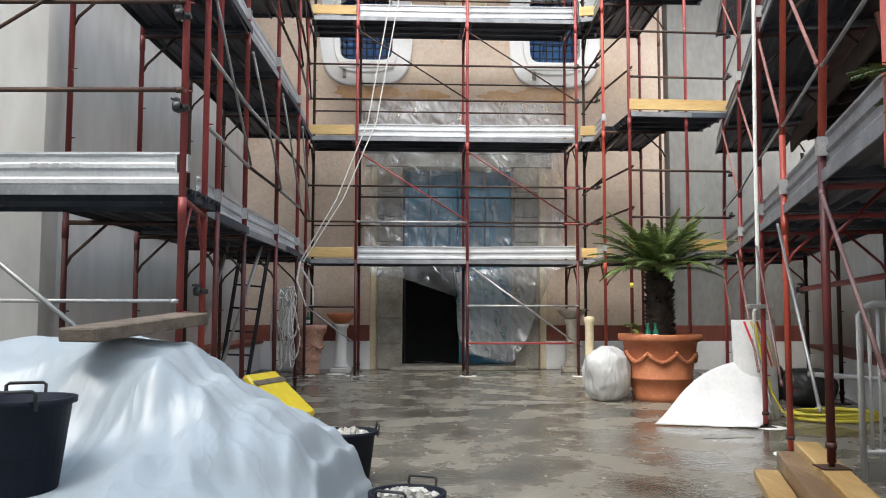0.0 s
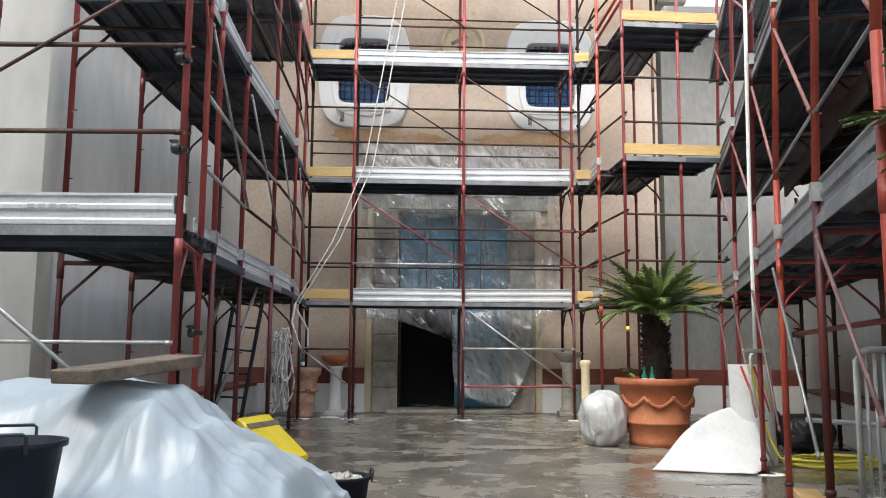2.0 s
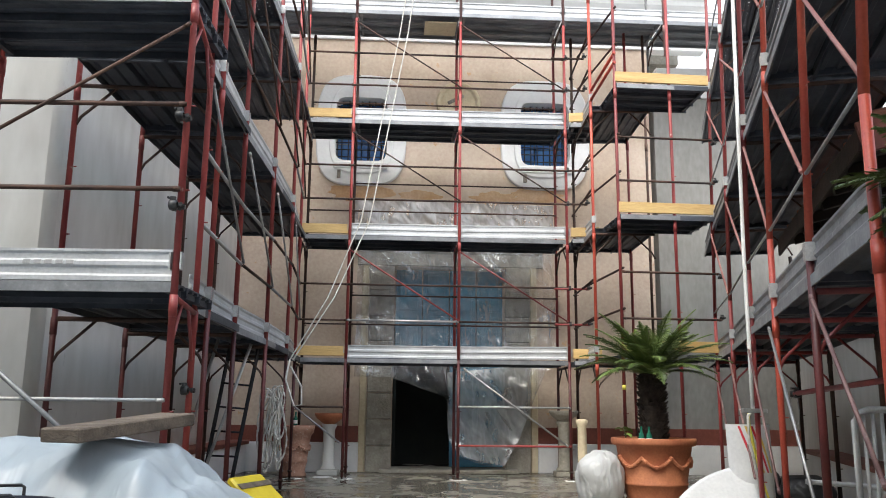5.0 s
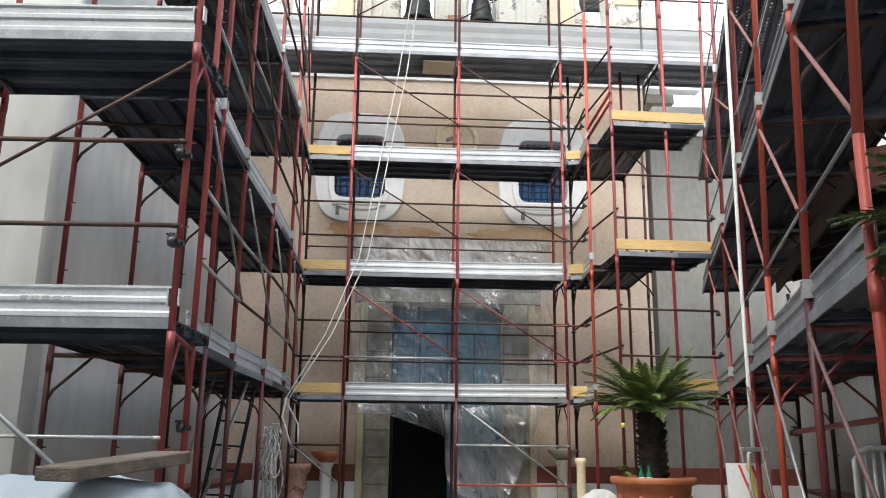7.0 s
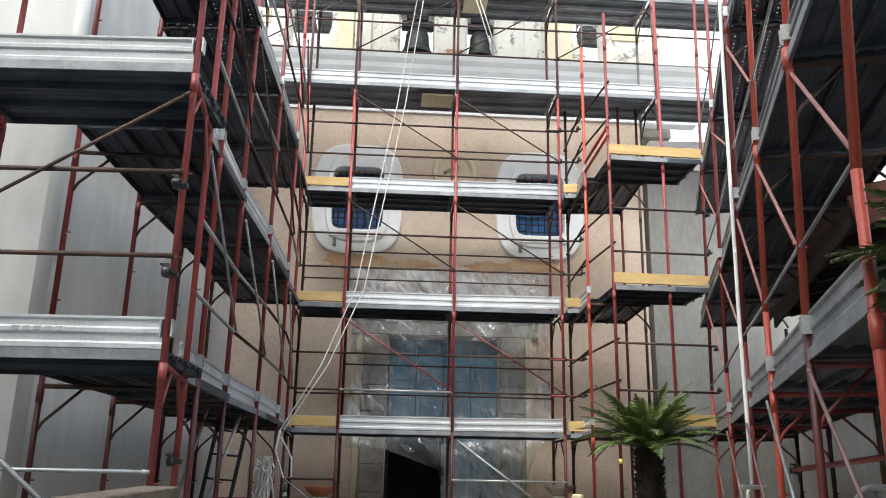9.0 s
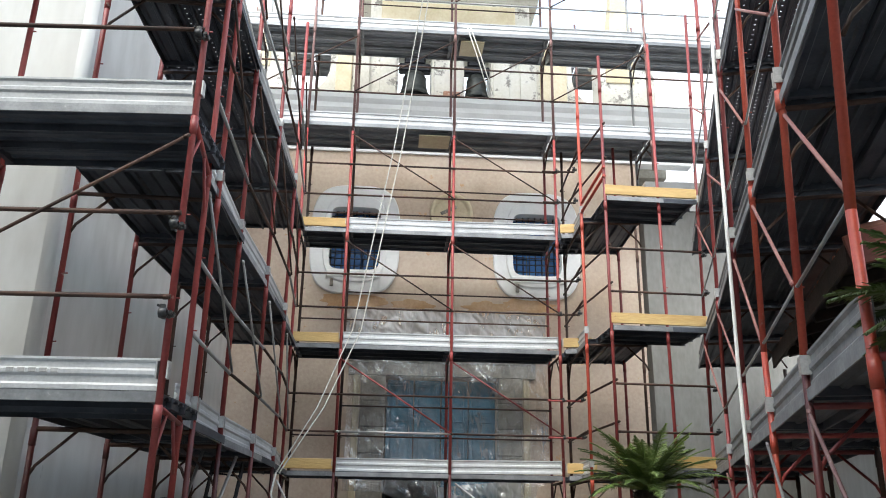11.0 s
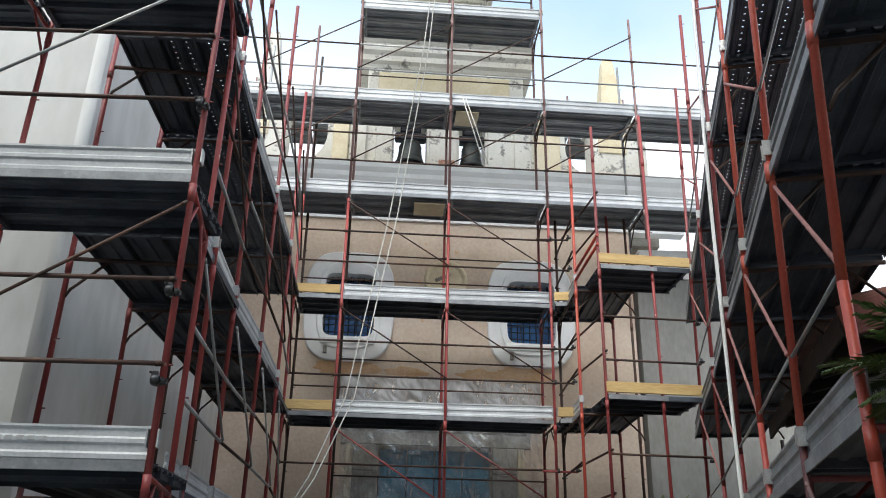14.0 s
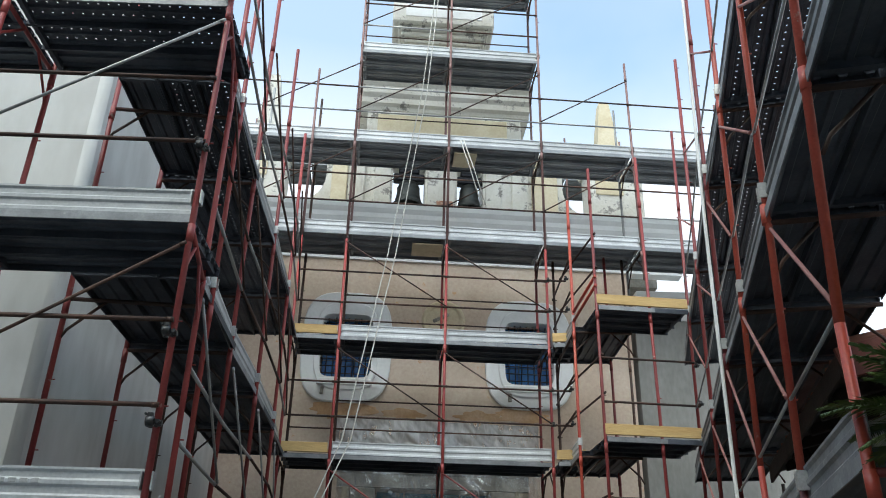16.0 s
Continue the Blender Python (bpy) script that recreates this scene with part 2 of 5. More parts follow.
def sheet_material(name, tint, clear, gloss, milky, relief=0.3, shine=0.25):
    """Polythene: part clear, part milky, with a shiny skin."""
    m = bpy.data.materials.new(name)
    m.use_nodes = True
    t = m.node_tree
    t.nodes.remove(t.nodes["Principled BSDF"])
    n = t.nodes.new("ShaderNodeTexNoise")
    n.inputs["Scale"].default_value, n.inputs["Detail"].default_value = 2.5, 6
    g = t.nodes.new("ShaderNodeNewGeometry")
    t.links.new(g.outputs["Position"], n.inputs["Vector"])
    bp = t.nodes.new("ShaderNodeBump")
    bp.inputs["Strength"].default_value, bp.inputs["Distance"].default_value = relief, 0.02
    n4 = t.nodes.new("ShaderNodeTexNoise")
    n4.inputs["Scale"].default_value, n4.inputs["Detail"].default_value = 1.0, 3
    n4.inputs["Distortion"].default_value = 0.35
    cmap = t.nodes.new("ShaderNodeMapping")
    cmap.inputs["Rotation"].default_value = (0.1, 0.85, 0.1)
    cmap.inputs["Scale"].default_value = (5.5, 2.5, 1.3)
    t.links.new(g.outputs["Position"], cmap.inputs["Vector"])
    t.links.new(cmap.outputs["Vector"], n4.inputs["Vector"])
    c1 = t.nodes.new("ShaderNodeMath")
    c1.operation = "SUBTRACT"
    c1.inputs[1].default_value = 0.5
    c2 = t.nodes.new("ShaderNodeMath")
    c2.operation = "ABSOLUTE"
    c3 = t.nodes.new("ShaderNodeMapRange")
    c3.inputs["From Min"].default_value, c3.inputs["From Max"].default_value = 0.0, 0.10
    c3.inputs["To Min"].default_value, c3.inputs["To Max"].default_value = 1.0, 0.0
    t.links.new(n4.outputs["Fac"], c1.inputs[0])
    t.links.new(c1.outputs[0], c2.inputs[0])
    t.links.new(c2.outputs[0], c3.inputs["Value"])
    t.links.new(c3.outputs["Result"], bp.inputs["Height"])
    d = t.nodes.new("ShaderNodeBsdfDiffuse")
    d.inputs["Color"].default_value = (*tint, 1)
    l = t.nodes.new("ShaderNodeBsdfTranslucent")
    l.inputs["Color"].default_value = (*tint, 1)
    s = t.nodes.new("ShaderNodeBsdfGlossy")
    s.inputs["Roughness"].default_value = shine
    c = t.nodes.new("ShaderNodeBsdfTransparent")
    for b in (d, s):
        t.links.new(bp.outputs["Normal"], b.inputs["Normal"])
    a1 = t.nodes.new("ShaderNodeMixShader")
    a1.inputs[0].default_value = milky
    t.links.new(d.outputs[0], a1.inputs[1])
    t.links.new(l.outputs[0], a1.inputs[2])
    rg = t.nodes.new("ShaderNodeMapRange")
    rg.inputs["From Min"].default_value, rg.inputs["From Max"].default_value = 0.3, 0.7
    rg.inputs["To Min"].default_value, rg.inputs["To Max"].default_value = max(clear - 0.15, 0), min(clear + 0.15, 1) if clear else 0
    t.links.new(n.outputs["Fac"], rg.inputs["Value"])
    a2 = t.nodes.new("ShaderNodeMixShader")
    c4 = t.nodes.new("ShaderNodeMath")
    c4.operation, c4.use_clamp = "MULTIPLY_ADD", True
    c4.inputs[1].default_value = -0.22 * clear
    t.links.new(c3.outputs["Result"], c4.inputs[0])
    t.links.new(rg.outputs["Result"], c4.inputs[2])
    t.links.new(c4.outputs[0], a2.inputs[0])
    t.links.new(a1.outputs[0], a2.inputs[1])
    t.links.new(c.outputs[0], a2.inputs[2])
    a3 = t.nodes.new("ShaderNodeMixShader")
    a3.inputs[0].default_value = gloss
    t.links.new(a2.outputs[0], a3.inputs[1])
    t.links.new(s.outputs[0], a3.inputs[2])
    t.links.new(a3.outputs[0], t.nodes["Material Output"].inputs["Surface"])
    return m


POLY = sheet_material("milky_polythene", (0.385, 0.435, 0.465), 0.0, 0.08, 0.1, 0.16, 0.34)
CLEAR = sheet_material("clear_dust_sheet", (0.66, 0.69, 0.72), 0.88, 0.12, 0.3, 0.3, 0.24)
STRIP = sheet_material("folded_dust_sheet", (0.66, 0.68, 0.69), 0.60, 0.12, 0.3, 0.3, 0.26)
BAGFILM = sheet_material("rubble_sack_film", (0.62, 0.63, 0.635), 0.0, 0.06, 0.2, 0.7, 0.35)


# ---- mesh helpers ----
def part(name, bm, material, parent=None, label=""):
    me = bpy.data.meshes.new(name)
    bmesh.ops.recalc_face_normals(bm, faces=bm.faces)
    bm.to_mesh(me)
    bm.free()
    me.materials.append(material)
    ob = new(name, me)
    if parent:
        ob.parent = parent
        if parent.type == "EMPTY":
            ob.matrix_parent_inverse = parent.matrix_basis.inverted()
    if label:
        tagged(ob, label)
    return ob


def thing(name, at, label, category, group="", kind=""):
    ob = new(name)
    ob.empty_display_size = 0.1
    ob.location = at
    bpy.context.view_layer.update()
    return tagged(ob, label, category, group, kind)


def box(bm, x0, x1, y0, y1, z0, z1, m=None, bevel=0.0):
    r = bmesh.ops.create_cube(bm, size=1)
    vs = r["verts"]
    mm = Matrix.LocRotScale(((x0 + x1) / 2, (y0 + y1) / 2, (z0 + z1) / 2), None, (abs(x1 - x0), abs(y1 - y0), abs(z1 - z0)))
    bmesh.ops.transform(bm, matrix=mm, verts=vs)
    if bevel:
        es = list({e for v in vs for e in v.link_edges})
        res = bmesh.ops.bevel(bm, geom=es, offset=bevel, segments=1, affect="EDGES")
        vs = list({v for f in res["faces"] for v in f.verts} | {v for v in vs if v.is_valid})
    if m is not None:
        bmesh.ops.transform(bm, matrix=m, verts=vs)
    return vs


def basis(p, q, up=(0, 0, 1)):
    """Matrix with x from p to q."""
    p, q = Vector(p), Vector(q)
    x = (q - p).normalized()
    u = Vector(up)
    if abs(x.dot(u)) > 0.99:
        u = Vector((0, 1, 0))
    y = u.cross(x).normalized()
    z = x.cross(y)
    m = Matrix((x, y, z)).transposed().to_4x4()
    m.translation = p
    return m


def tube(bm, p, q, r, seg=8, r2=None):
    p, q = Vector(p), Vector(q)
    m = basis(p, q)
    length = (q - p).length
    rings = []
    for d, rad in ((0, r), (length, r if r2 is None else r2)):
        rings.append([bm.verts.new(m @ Vector((d, rad * math.cos(2 * math.pi * i / seg), rad * math.sin(2 * math.pi * i / seg)))) for i in range(seg)])
    for i in range(seg):
        f = bm.faces.new((rings[0][i], rings[0][(i + 1) % seg], rings[1][(i + 1) % seg], rings[1][i]))
        f.smooth = True
    bm.faces.new(rings[0][::-1])
    bm.faces.new(rings[1])


def pipe(bm, pts, r, seg=6):
    """A bent tube through points."""
    pts = [Vector(p) for p in pts]
    rings = []
    for i, p in enumerate(pts):
        d = (pts[min(i + 1, len(pts) - 1)] - pts[max(i - 1, 0)]).normalized()
        m = basis(p, p + d)
        rings.append([bm.verts.new(m @ Vector((0, r * math.cos(2 * math.pi * k / seg), r * math.sin(2 * math.pi * k / seg)))) for k in range(seg)])
    for a, b in zip(rings, rings[1:]):
        for k in range(seg):
            f = bm.faces.new((a[k], a[(k + 1) % seg], b[(k + 1) % seg], b[k]))
            f.smooth = True
    bm.faces.new(rings[0][::-1])
    bm.faces.new(rings[-1])


def lathe(bm, prof, c=(0, 0, 0), seg=32, cap=True):
    """Profile of (radius, height) turned round the vertical."""
    rings = []
    for r, z in prof:
        rings.append([bm.verts.new((c[0] + r * math.cos(2 * math.pi * k / seg), c[1] + r * math.sin(2 * math.pi * k / seg), c[2] + z)) for k in range(seg)])
    for a, b in zip(rings, rings[1:]):
        for k in range(seg):
            f = bm.faces.new((a[k], a[(k + 1) % seg], b[(k + 1) % seg], b[k]))
            f.smooth = True
    if cap:
        bm.faces.new(rings[0][::-1])
        bm.faces.new(rings[-1])


def extrude_profile(bm, prof, m, length):
    """A closed profile in (y, z), drawn out along x of m."""
    a = [bm.verts.new(m @ Vector((0, y, z))) for y, z in prof]
    b = [bm.verts.new(m @ Vector((length, y, z))) for y, z in prof]
    n = len(prof)
    for i in range(n):
        bm.faces.new((a[i], a[(i + 1) % n], b[(i + 1) % n], b[i]))
    bm.faces.new(a[::-1])
    bm.faces.new(b)


# ---- scaffold parts ----
DROP = 0.13   # the deck lies this much below the clamp line


def standard(sc, x, y, z0, z1, material=None, foot=True, low=None, lean=0.0):
    """An upright tube with sleeves, hooks and a foot."""
    material = material or RED
    pieces = [(z0, z1, material)]
    if low:
        pieces = [(z0, low, MAROON), (low, z1, material)]
    # tall uprights turn haze-greyed towards the top
    if foot and z1 > 11 and low:
        pieces = [(z0, low, MAROON), (low, 7.7, material), (7.7, z1, HAZEWORN)]
    if lean and not low:
        pieces = [(z0, 2.4, material), (2.4, z1, material)]

    def off(z):
        return x + lean * max(0.0, z - 2.4)
    first = None
    for a, b, mt in pieces:
        bm = bmesh.new()
        tube(bm, (off(a), y, a + (0.03 if foot and a == z0 else 0)), (off(b), y, b), 0.0242, 10)
        k = math.ceil(a / 2)
        while 2 * k - 0.25 < b - 0.2:
            if 2 * k - 0.25 > a + 0.2:
                tube(bm, (off(2 * k - 0.36), y, 2 * k - 0.36), (off(2 * k - 0.22), y, 2 * k - 0.22), 0.0285, 10)
            for h in (0.47, 1.05):
                if a < 2 * k + h < b:
                    tube(bm, (off(2 * k + h) + 0.01, y, 2 * k + h), (off(2 * k + h) + 0.052, y, 2 * k + h), 0.006, 5)
            k += 1
        st = part("standard", bm, mt, sc)
        first = first or st
    if foot:
        bm = bmesh.new()
        box(bm, x - 0.075, x + 0.075, y - 0.075, y + 0.075, z0, z0 + 0.008)
        tube(bm, (x, y, z0 + 0.008), (x, y, z0 + 0.17), 0.018, 8)
        tube(bm, (x, y, z0 + 0.11), (x, y, z0 + 0.14), 0.034, 6)
        part("base_jack", bm, RUST, first)


def frame_top(sc, f, r, z, material=None):
    """The cross tube of a frame between its front and rear upright, with two knee braces."""
    f, r = Vector((*f, 0)), Vector((*r, 0))
    d = (r - f).normalized()
    L = (r - f).length
    bm = bmesh.new()
    h = Vector((0, 0, z - DROP - 0.10))
    tube(bm, f + h, r + h, 0.020, 8)
    for base, s in ((f, 1), (r, -1)):
        low = h - Vector((0, 0, 0.38))
        pipe(bm, [base + low, base + low + d * s * 0.05 + Vector((0, 0, 0.10)), base + h + d * s * min(0.34, L * 0.4)], 0.013, 6)
    part("frame_transom", bm, material or RUST, sc)


PLANKS = {}


def deck_plank(sc, a, b, off, i, n, z, name="deck_plank", material=None, holes=False):
    """One steel plank: a thin folded plate with lips and three ribs under it."""
    a, b, off = Vector((*a, 0)), Vector((*b, 0)), Vector((*off, 0))
    L, W = (b - a).length, off.length / n
    holes = holes and i in (0, 1)
    key = (round(L, 3), round(W, 3), holes, material)
    if key not in PLANKS:
        bm = bmesh.new()
        if holes:
            # two rows of drain holes left open in the plate
            edge, row, gap = 0.004, W * 0.28, 0.016
            for ya, yb in ((edge, row), (row + gap, W - row - gap), (W - row, W - edge)):
                box(bm, 0.015, L - 0.015, ya, yb, -0.006, 0)
            count = int(L / 0.085)
            pitch = (L - 0.03) / count
            for y in (row, W - row - gap):
                for j in range(count):
                    box(bm, 0.015 + j * pitch, 0.015 + (j + 1) * pitch - 0.016, y, y + gap, -0.006, 0)
        else:
            box(bm, 0.015, L - 0.015, 0.004, W - 0.004, -0.006, 0)
        for y in (0.004, W - 0.012):
            box(bm, 0.015, L - 0.015, y, y + 0.008, -0.07, -0.006)
        for k in range(3):
            y = W * (0.14, 0.5, 0.86)[k]
            bm2 = [(y - 0.028, -0.006), (y - 0.016, -0.024), (y + 0.016, -0.024), (y + 0.028, -0.006)]
            extrude_profile(bm, bm2, Matrix.Translation((0.02, 0, 0)), L - 0.04)
        for x in (0.05, L - 0.09):
            box(bm, x, x + 0.04, 0.012, W - 0.012, -0.06, -0.006)
        me = bpy.data.meshes.new(name)
        bmesh.ops.recalc_face_normals(bm, faces=bm.faces)
        bm.to_mesh(me)
        bm.free()
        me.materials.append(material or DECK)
        PLANKS[key] = me
    ob = new(name, PLANKS[key])
    x = (b - a).normalized()
    y = off.normalized()
    zz = Vector((0, 0, 1))
    m = Matrix((x, y, zz)).transposed().to_4x4()
    m.translation = a + off * (i / n) + Vector((0, 0, z - DROP + random.uniform(-0.006, 0.006)))
    ob.parent = sc
    ob.matrix_parent_inverse = sc.matrix_basis.inverted()
    ob.matrix_basis = m
    return ob


TOE_PROFILE = [(0, 0), (-0.018, 0), (-0.018, 0.03), (-0.006, 0.045), (-0.006, 0.085), (-0.020, 0.10), (-0.020, 0.125), (-0.006, 0.14), (-0.006, 0.175), (-0.020, 0.19), (-0.020, 0.205), (0, 0.205)]


def toe_board(sc, a, b, off, z, tilt=0.0, wood=False, material=None):
    a3, b3 = Vector((*a, z - DROP)), Vector((*b, z - DROP))
    o = Vector((*off, 0)).normalized()
    a3, b3 = a3 + o * 0.035, b3 + o * 0.035
    m = basis(a3, b3 + Vector((0, 0, tilt)))
    if m.col[1].to_3d().dot(o) < 0:
        m = basis(b3, a3 - Vector((0, 0, tilt)))
    L = (b3 - a3).length
    bm = bmesh.new()
    if wood:
        box(bm, 0.0, L, -0.025, 0.01, 0.03, 0.185, m, 0.004)
        return part("wooden_toe_board", bm, YWOOD, sc, "yellow shuttering plank as toe board")
    extrude_profile(bm, TOE_PROFILE, m @ Matrix.Translation((0.01, 0, 0.002)), L - 0.02)
    return part("toe_board", bm, material or TOE, sc)


def toe_clamp(sc, x, y, z, off):
    o = Vector((*off, 0)).normalized()
    m = basis((x, y, z), Vector((x, y, z)) + Vector((0, 0, 1)).cross(o))
    bm = bmesh.new()
    box(bm, -0.04, 0.04, -0.034, -0.028, -0.055, 0.055, m)
    box(bm, -0.04, -0.03, -0.03, 0.03, -0.055, 0.055, m)
    box(bm, 0.03, 0.04, -0.03, 0.03, -0.055, 0.055, m)
    part("toe_board_clamp", bm, CLAMP, sc)


def rail(sc, p, q, r=0.017, material=None, name="guard_rail"):
    bm = bmesh.new()
    tube(bm, p, q, r, 7)
    # flattened ends with a hook
    for e, d in ((Vector(p), 1), (Vector(q), -1)):
        x = (Vector(q) - Vector(p)).normalized() * d
        tube(bm, e + x * 0.01, e + x * 0.05, r * 1.15, 7)
    part(name, bm, material or GALV, sc)


def coupler(sc, x, y, z, s=1.0):
    """Two crossed swivel clamps with flanges, bolts and nuts."""
    bm = bmesh.new()
    lathe(bm, [(0.026 * s, -0.026 * s), (0.036 * s, -0.022 * s), (0.036 * s, 0.022 * s), (0.026 * s, 0.026 * s)], (x, y, z), 10, False)
    rot = Matrix.Translation((x, y - 0.055 * s, z)) @ Matrix.Rotation(radians(90), 4, "Y")
    n0 = len(bm.verts)
    lathe(bm, [(0.022 * s, -0.026 * s), (0.034 * s, -0.022 * s), (0.034 * s, 0.022 * s), (0.022 * s, 0.026 * s)], (0, 0, 0), 10, False)
    bm.verts.ensure_lookup_table()
    for v in bm.verts[n0:]:
        v.co = rot @ v.co
    box(bm, x + 0.03 * s, x + 0.062 * s, y - 0.02 * s, y + 0.012 * s, z - 0.018 * s, z + 0.018 * s, None, 0.004 * s)
    box(bm, x - 0.02 * s, x + 0.016 * s, y - 0.07 * s, y - 0.045 * s, z + 0.028 * s, z + 0.055 * s, None, 0.004 * s)
    tube(bm, (x + 0.048 * s, y - 0.055 * s, z + 0.003 * s), (x + 0.048 * s, y + 0.035 * s, z + 0.003 * s), 0.008 * s, 6)
    tube(bm, (x - 0.03 * s, y - 0.075 * s, z + 0.044 * s), (x - 0.03 * s, y - 0.02 * s, z + 0.05 * s), 0.008 * s, 6)
    tube(bm, (x + 0.048 * s, y - 0.06 * s, z + 0.003 * s), (x + 0.048 * s, y - 0.042 * s, z + 0.003 * s), 0.014 * s, 6)
    part("coupler", bm, COUPLER, sc)


def bay(sc, a, b, off, k, toe="steel", planks=3, rails=(0.47, 1.05), diag=0, tilt=0.0, rail_mat=None, diag_mat=None, deck=True, outside=-0.03, holes=False, lean=0.0, tube_r=0.017, metal=None):
    """One bay at level k between the uprights a and b, whose rear pair lies at off."""
    z = 2.0 * k
    o = Vector((*off, 0)).normalized() * outside
    if deck:
        for i in range(planks):
            deck_plank(sc, a, b, off, i, planks, z, material=metal, holes=holes)
        e = Vector((*off, 0)).normalized()
        p, q = Vector((*a, z - DROP)), Vector((*b, z - DROP))
        m = basis(p, q)
        sg = 1 if m.col[1].to_3d().dot(e) < 0 else -1
        bm = bmesh.new()
        box(bm, 0.02, (q - p).length - 0.02, sg * 0.002, sg * 0.010, -0.074, -0.008, m)
        part("deck_edge", bm, metal or SHADETOE, sc)
    if toe:
        toe_board(sc, a, b, off, z, tilt, toe == "wood", SHADETOE if toe == "dull" else None)
    for n, h in enumerate(rails):
        sh = o + Vector((lean * h, 0, 0))
        rail(sc, Vector((*a, z + h)) + sh, Vector((*b, z + h)) + sh, tube_r, rail_mat or (GALV if random.random() < 0.45 else RUST))
    if diag:
        p, q = (a, b) if diag > 0 else (b, a)
        rail(sc, Vector((p[0] + lean * 1.62, p[1], z + 1.62)) + o * 1.8, Vector((q[0] + lean * 0.5, q[1], z + 0.48)) + o * 1.8, 0.0125, diag_mat or RUST, "diagonal_brace")


# ---- setting ----
def wall_boxes(bm, x0, x1, z0, z1, y0, y1, holes):
    xs = sorted({x0, x1, *[h[0] for h in holes], *[h[1] for h in holes]})
    zs = sorted({z0, z1, *[h[2] for h in holes], *[h[3] for h in holes]})
    for xa, xb in zip(xs, xs[1:]):
        for za, zb in zip(zs, zs[1:]):
            cx, cz = (xa + xb) / 2, (za + zb) / 2
            if not any(h[0] < cx < h[1] and h[2] < cz < h[3] for h in holes):
                box(bm, xa, xb, y0, y1, za, zb)
    bmesh.ops.remove_doubles(bm, verts=bm.verts, dist=0.0005)
    seen = {}
    for f in bm.faces:
        seen.setdefault(tuple(round(c, 3) for c in f.calc_center_median()), []).append(f)
    dead = [f for fs in seen.values() if len(fs) > 1 for f in fs]
    bmesh.ops.delete(bm, geom=dead, context="FACES")


FACE = 1.5     # plane of the church front
MID = 0.08     # its axis
DOOR = (-1.05, 0.95, 0.0, 3.62)
WIN_L = (-2.22, -1.24, 5.56, 6.82)
WIN_R = (1.24, 2.20, 5.56, 6.82)

bm = bmesh.new()
bmesh.ops.create_grid(bm, x_segments=1, y_segments=1, size=400)
part("ground", bm, FLOOR)
tagged(bpy.data.objects["ground"], "wet grey concrete courtyard floor with puddles", "floor", kind="structure")

bm = bmesh.new()
wall_boxes(bm, -4.0, 3.75, 0, 8.2, FACE, FACE + 0.6, [DOOR, WIN_L, WIN_R])
facade = tagged(part("wall_facade", bm, PEACH), "peach plastered church front with stained patches", "wall", kind="structure")

bm = bmesh.new()
box(bm, -3.0, 3.0, FACE + 3.0, FACE + 3.2, 0, 8)
box(bm, -3.2, -3.0, FACE + 0.61, FACE + 3.2, 0, 8)
box(bm, 3.0, 3.2, FACE + 0.61, FACE + 3.2, 0, 8)
box(bm, -4.6, 4.6, FACE + 0.61, FACE + 3.2, 8, 8.2)
tagged(part("wall_nave", bm, STONE), "dim nave walls behind the church door", "wall", kind="structure")

# left wing: long wall and a face turned to the courtyard
LWX = -3.95
foot = [(-9.0, -5.8)]
for n in range(9):
    an = radians(-90 + 90 * n / 8)
    foot.append((LWX - 0.10 + 0.10 * math.cos(an), -5.70 + 0.10 * math.sin(an)))
foot += [(LWX, FACE + 0.6), (LWX - 0.5, FACE + 0.6), (LWX - 0.5, -5.2), (-9.0, -5.2)]
bm = bmesh.new()
lo = [bm.verts.new((x, y, 0)) for x, y in foot]
hi = [bm.verts.new((x, y, 8.9)) for x, y in foot]
for n in range(len(foot)):
    f = bm.faces.new((lo[n], lo[(n + 1) % len(foot)], hi[(n + 1) % len(foot)], hi[n]))
    f.smooth = 1 <= n <= 8
bm.faces.new(hi)
bm.faces.new(lo[::-1])
tagged(part("wall_left", bm, WHITE), "off-white plastered side wall with a rounded corner", "wall", kind="structure")

# right wing: front piece beside the facade, then the slanting side
bm = bmesh.new()
box(bm, 3.753, 7.4, FACE + 0.14, FACE + 0.6, 0, 7.1)
tagged(part("wall_right_wing", bm, SHADEPLASTER), "plastered wing wall greyed for deck shade, with a moulded cornice", "wall", kind="structure")
RA, RB = Vector((1.816, -8.55, 0)), Vector((3.70, -1.54, 0))
RDIR = (RB - RA).normalized()
ROFF = Vector((RDIR.y, -RDIR.x, 0))
bm = bmesh.new()
m = basis(RA - RDIR * 6.5 + ROFF * 1.55, RB + ROFF * 1.55)
# unseen near stretch, kept low to let light in from the right
box(bm, 0, 5.0, -0.4, 0, 0, 1.5, m)
box(bm, 5.0, 8.4, -0.4, 0, 0, 3.1, m)
box(bm, 8.4, 17.6, -0.4, 0, 0, 3.55, m)
tagged(part("wall_right", bm, WHITE), "off-white plastered side building wall under eaves", "wall", kind="structure")
# plain unseen walls, added to close the courtyard behind and cut its light
bm = bmesh.new()
box(bm, -9.3, 9.0, -16.9, -16.5, 0, 12.5)
tagged(part("wall_behind", bm, WHITE), "plain off-white wall, unseen, added to block light", "wall", kind="structure")
bm = bmesh.new()
box(bm, -9.3, -9.003, -16.497, -5.2, 0, 8.9)
tagged(part("wall_side_left", bm, WHITE), "plain off-white side wall, unseen, added to shape the light", "wall", kind="structure")
bm = bmesh.new()
box(bm, 3.7, 4.0, -16.497, -14.6, 0, 1.5)
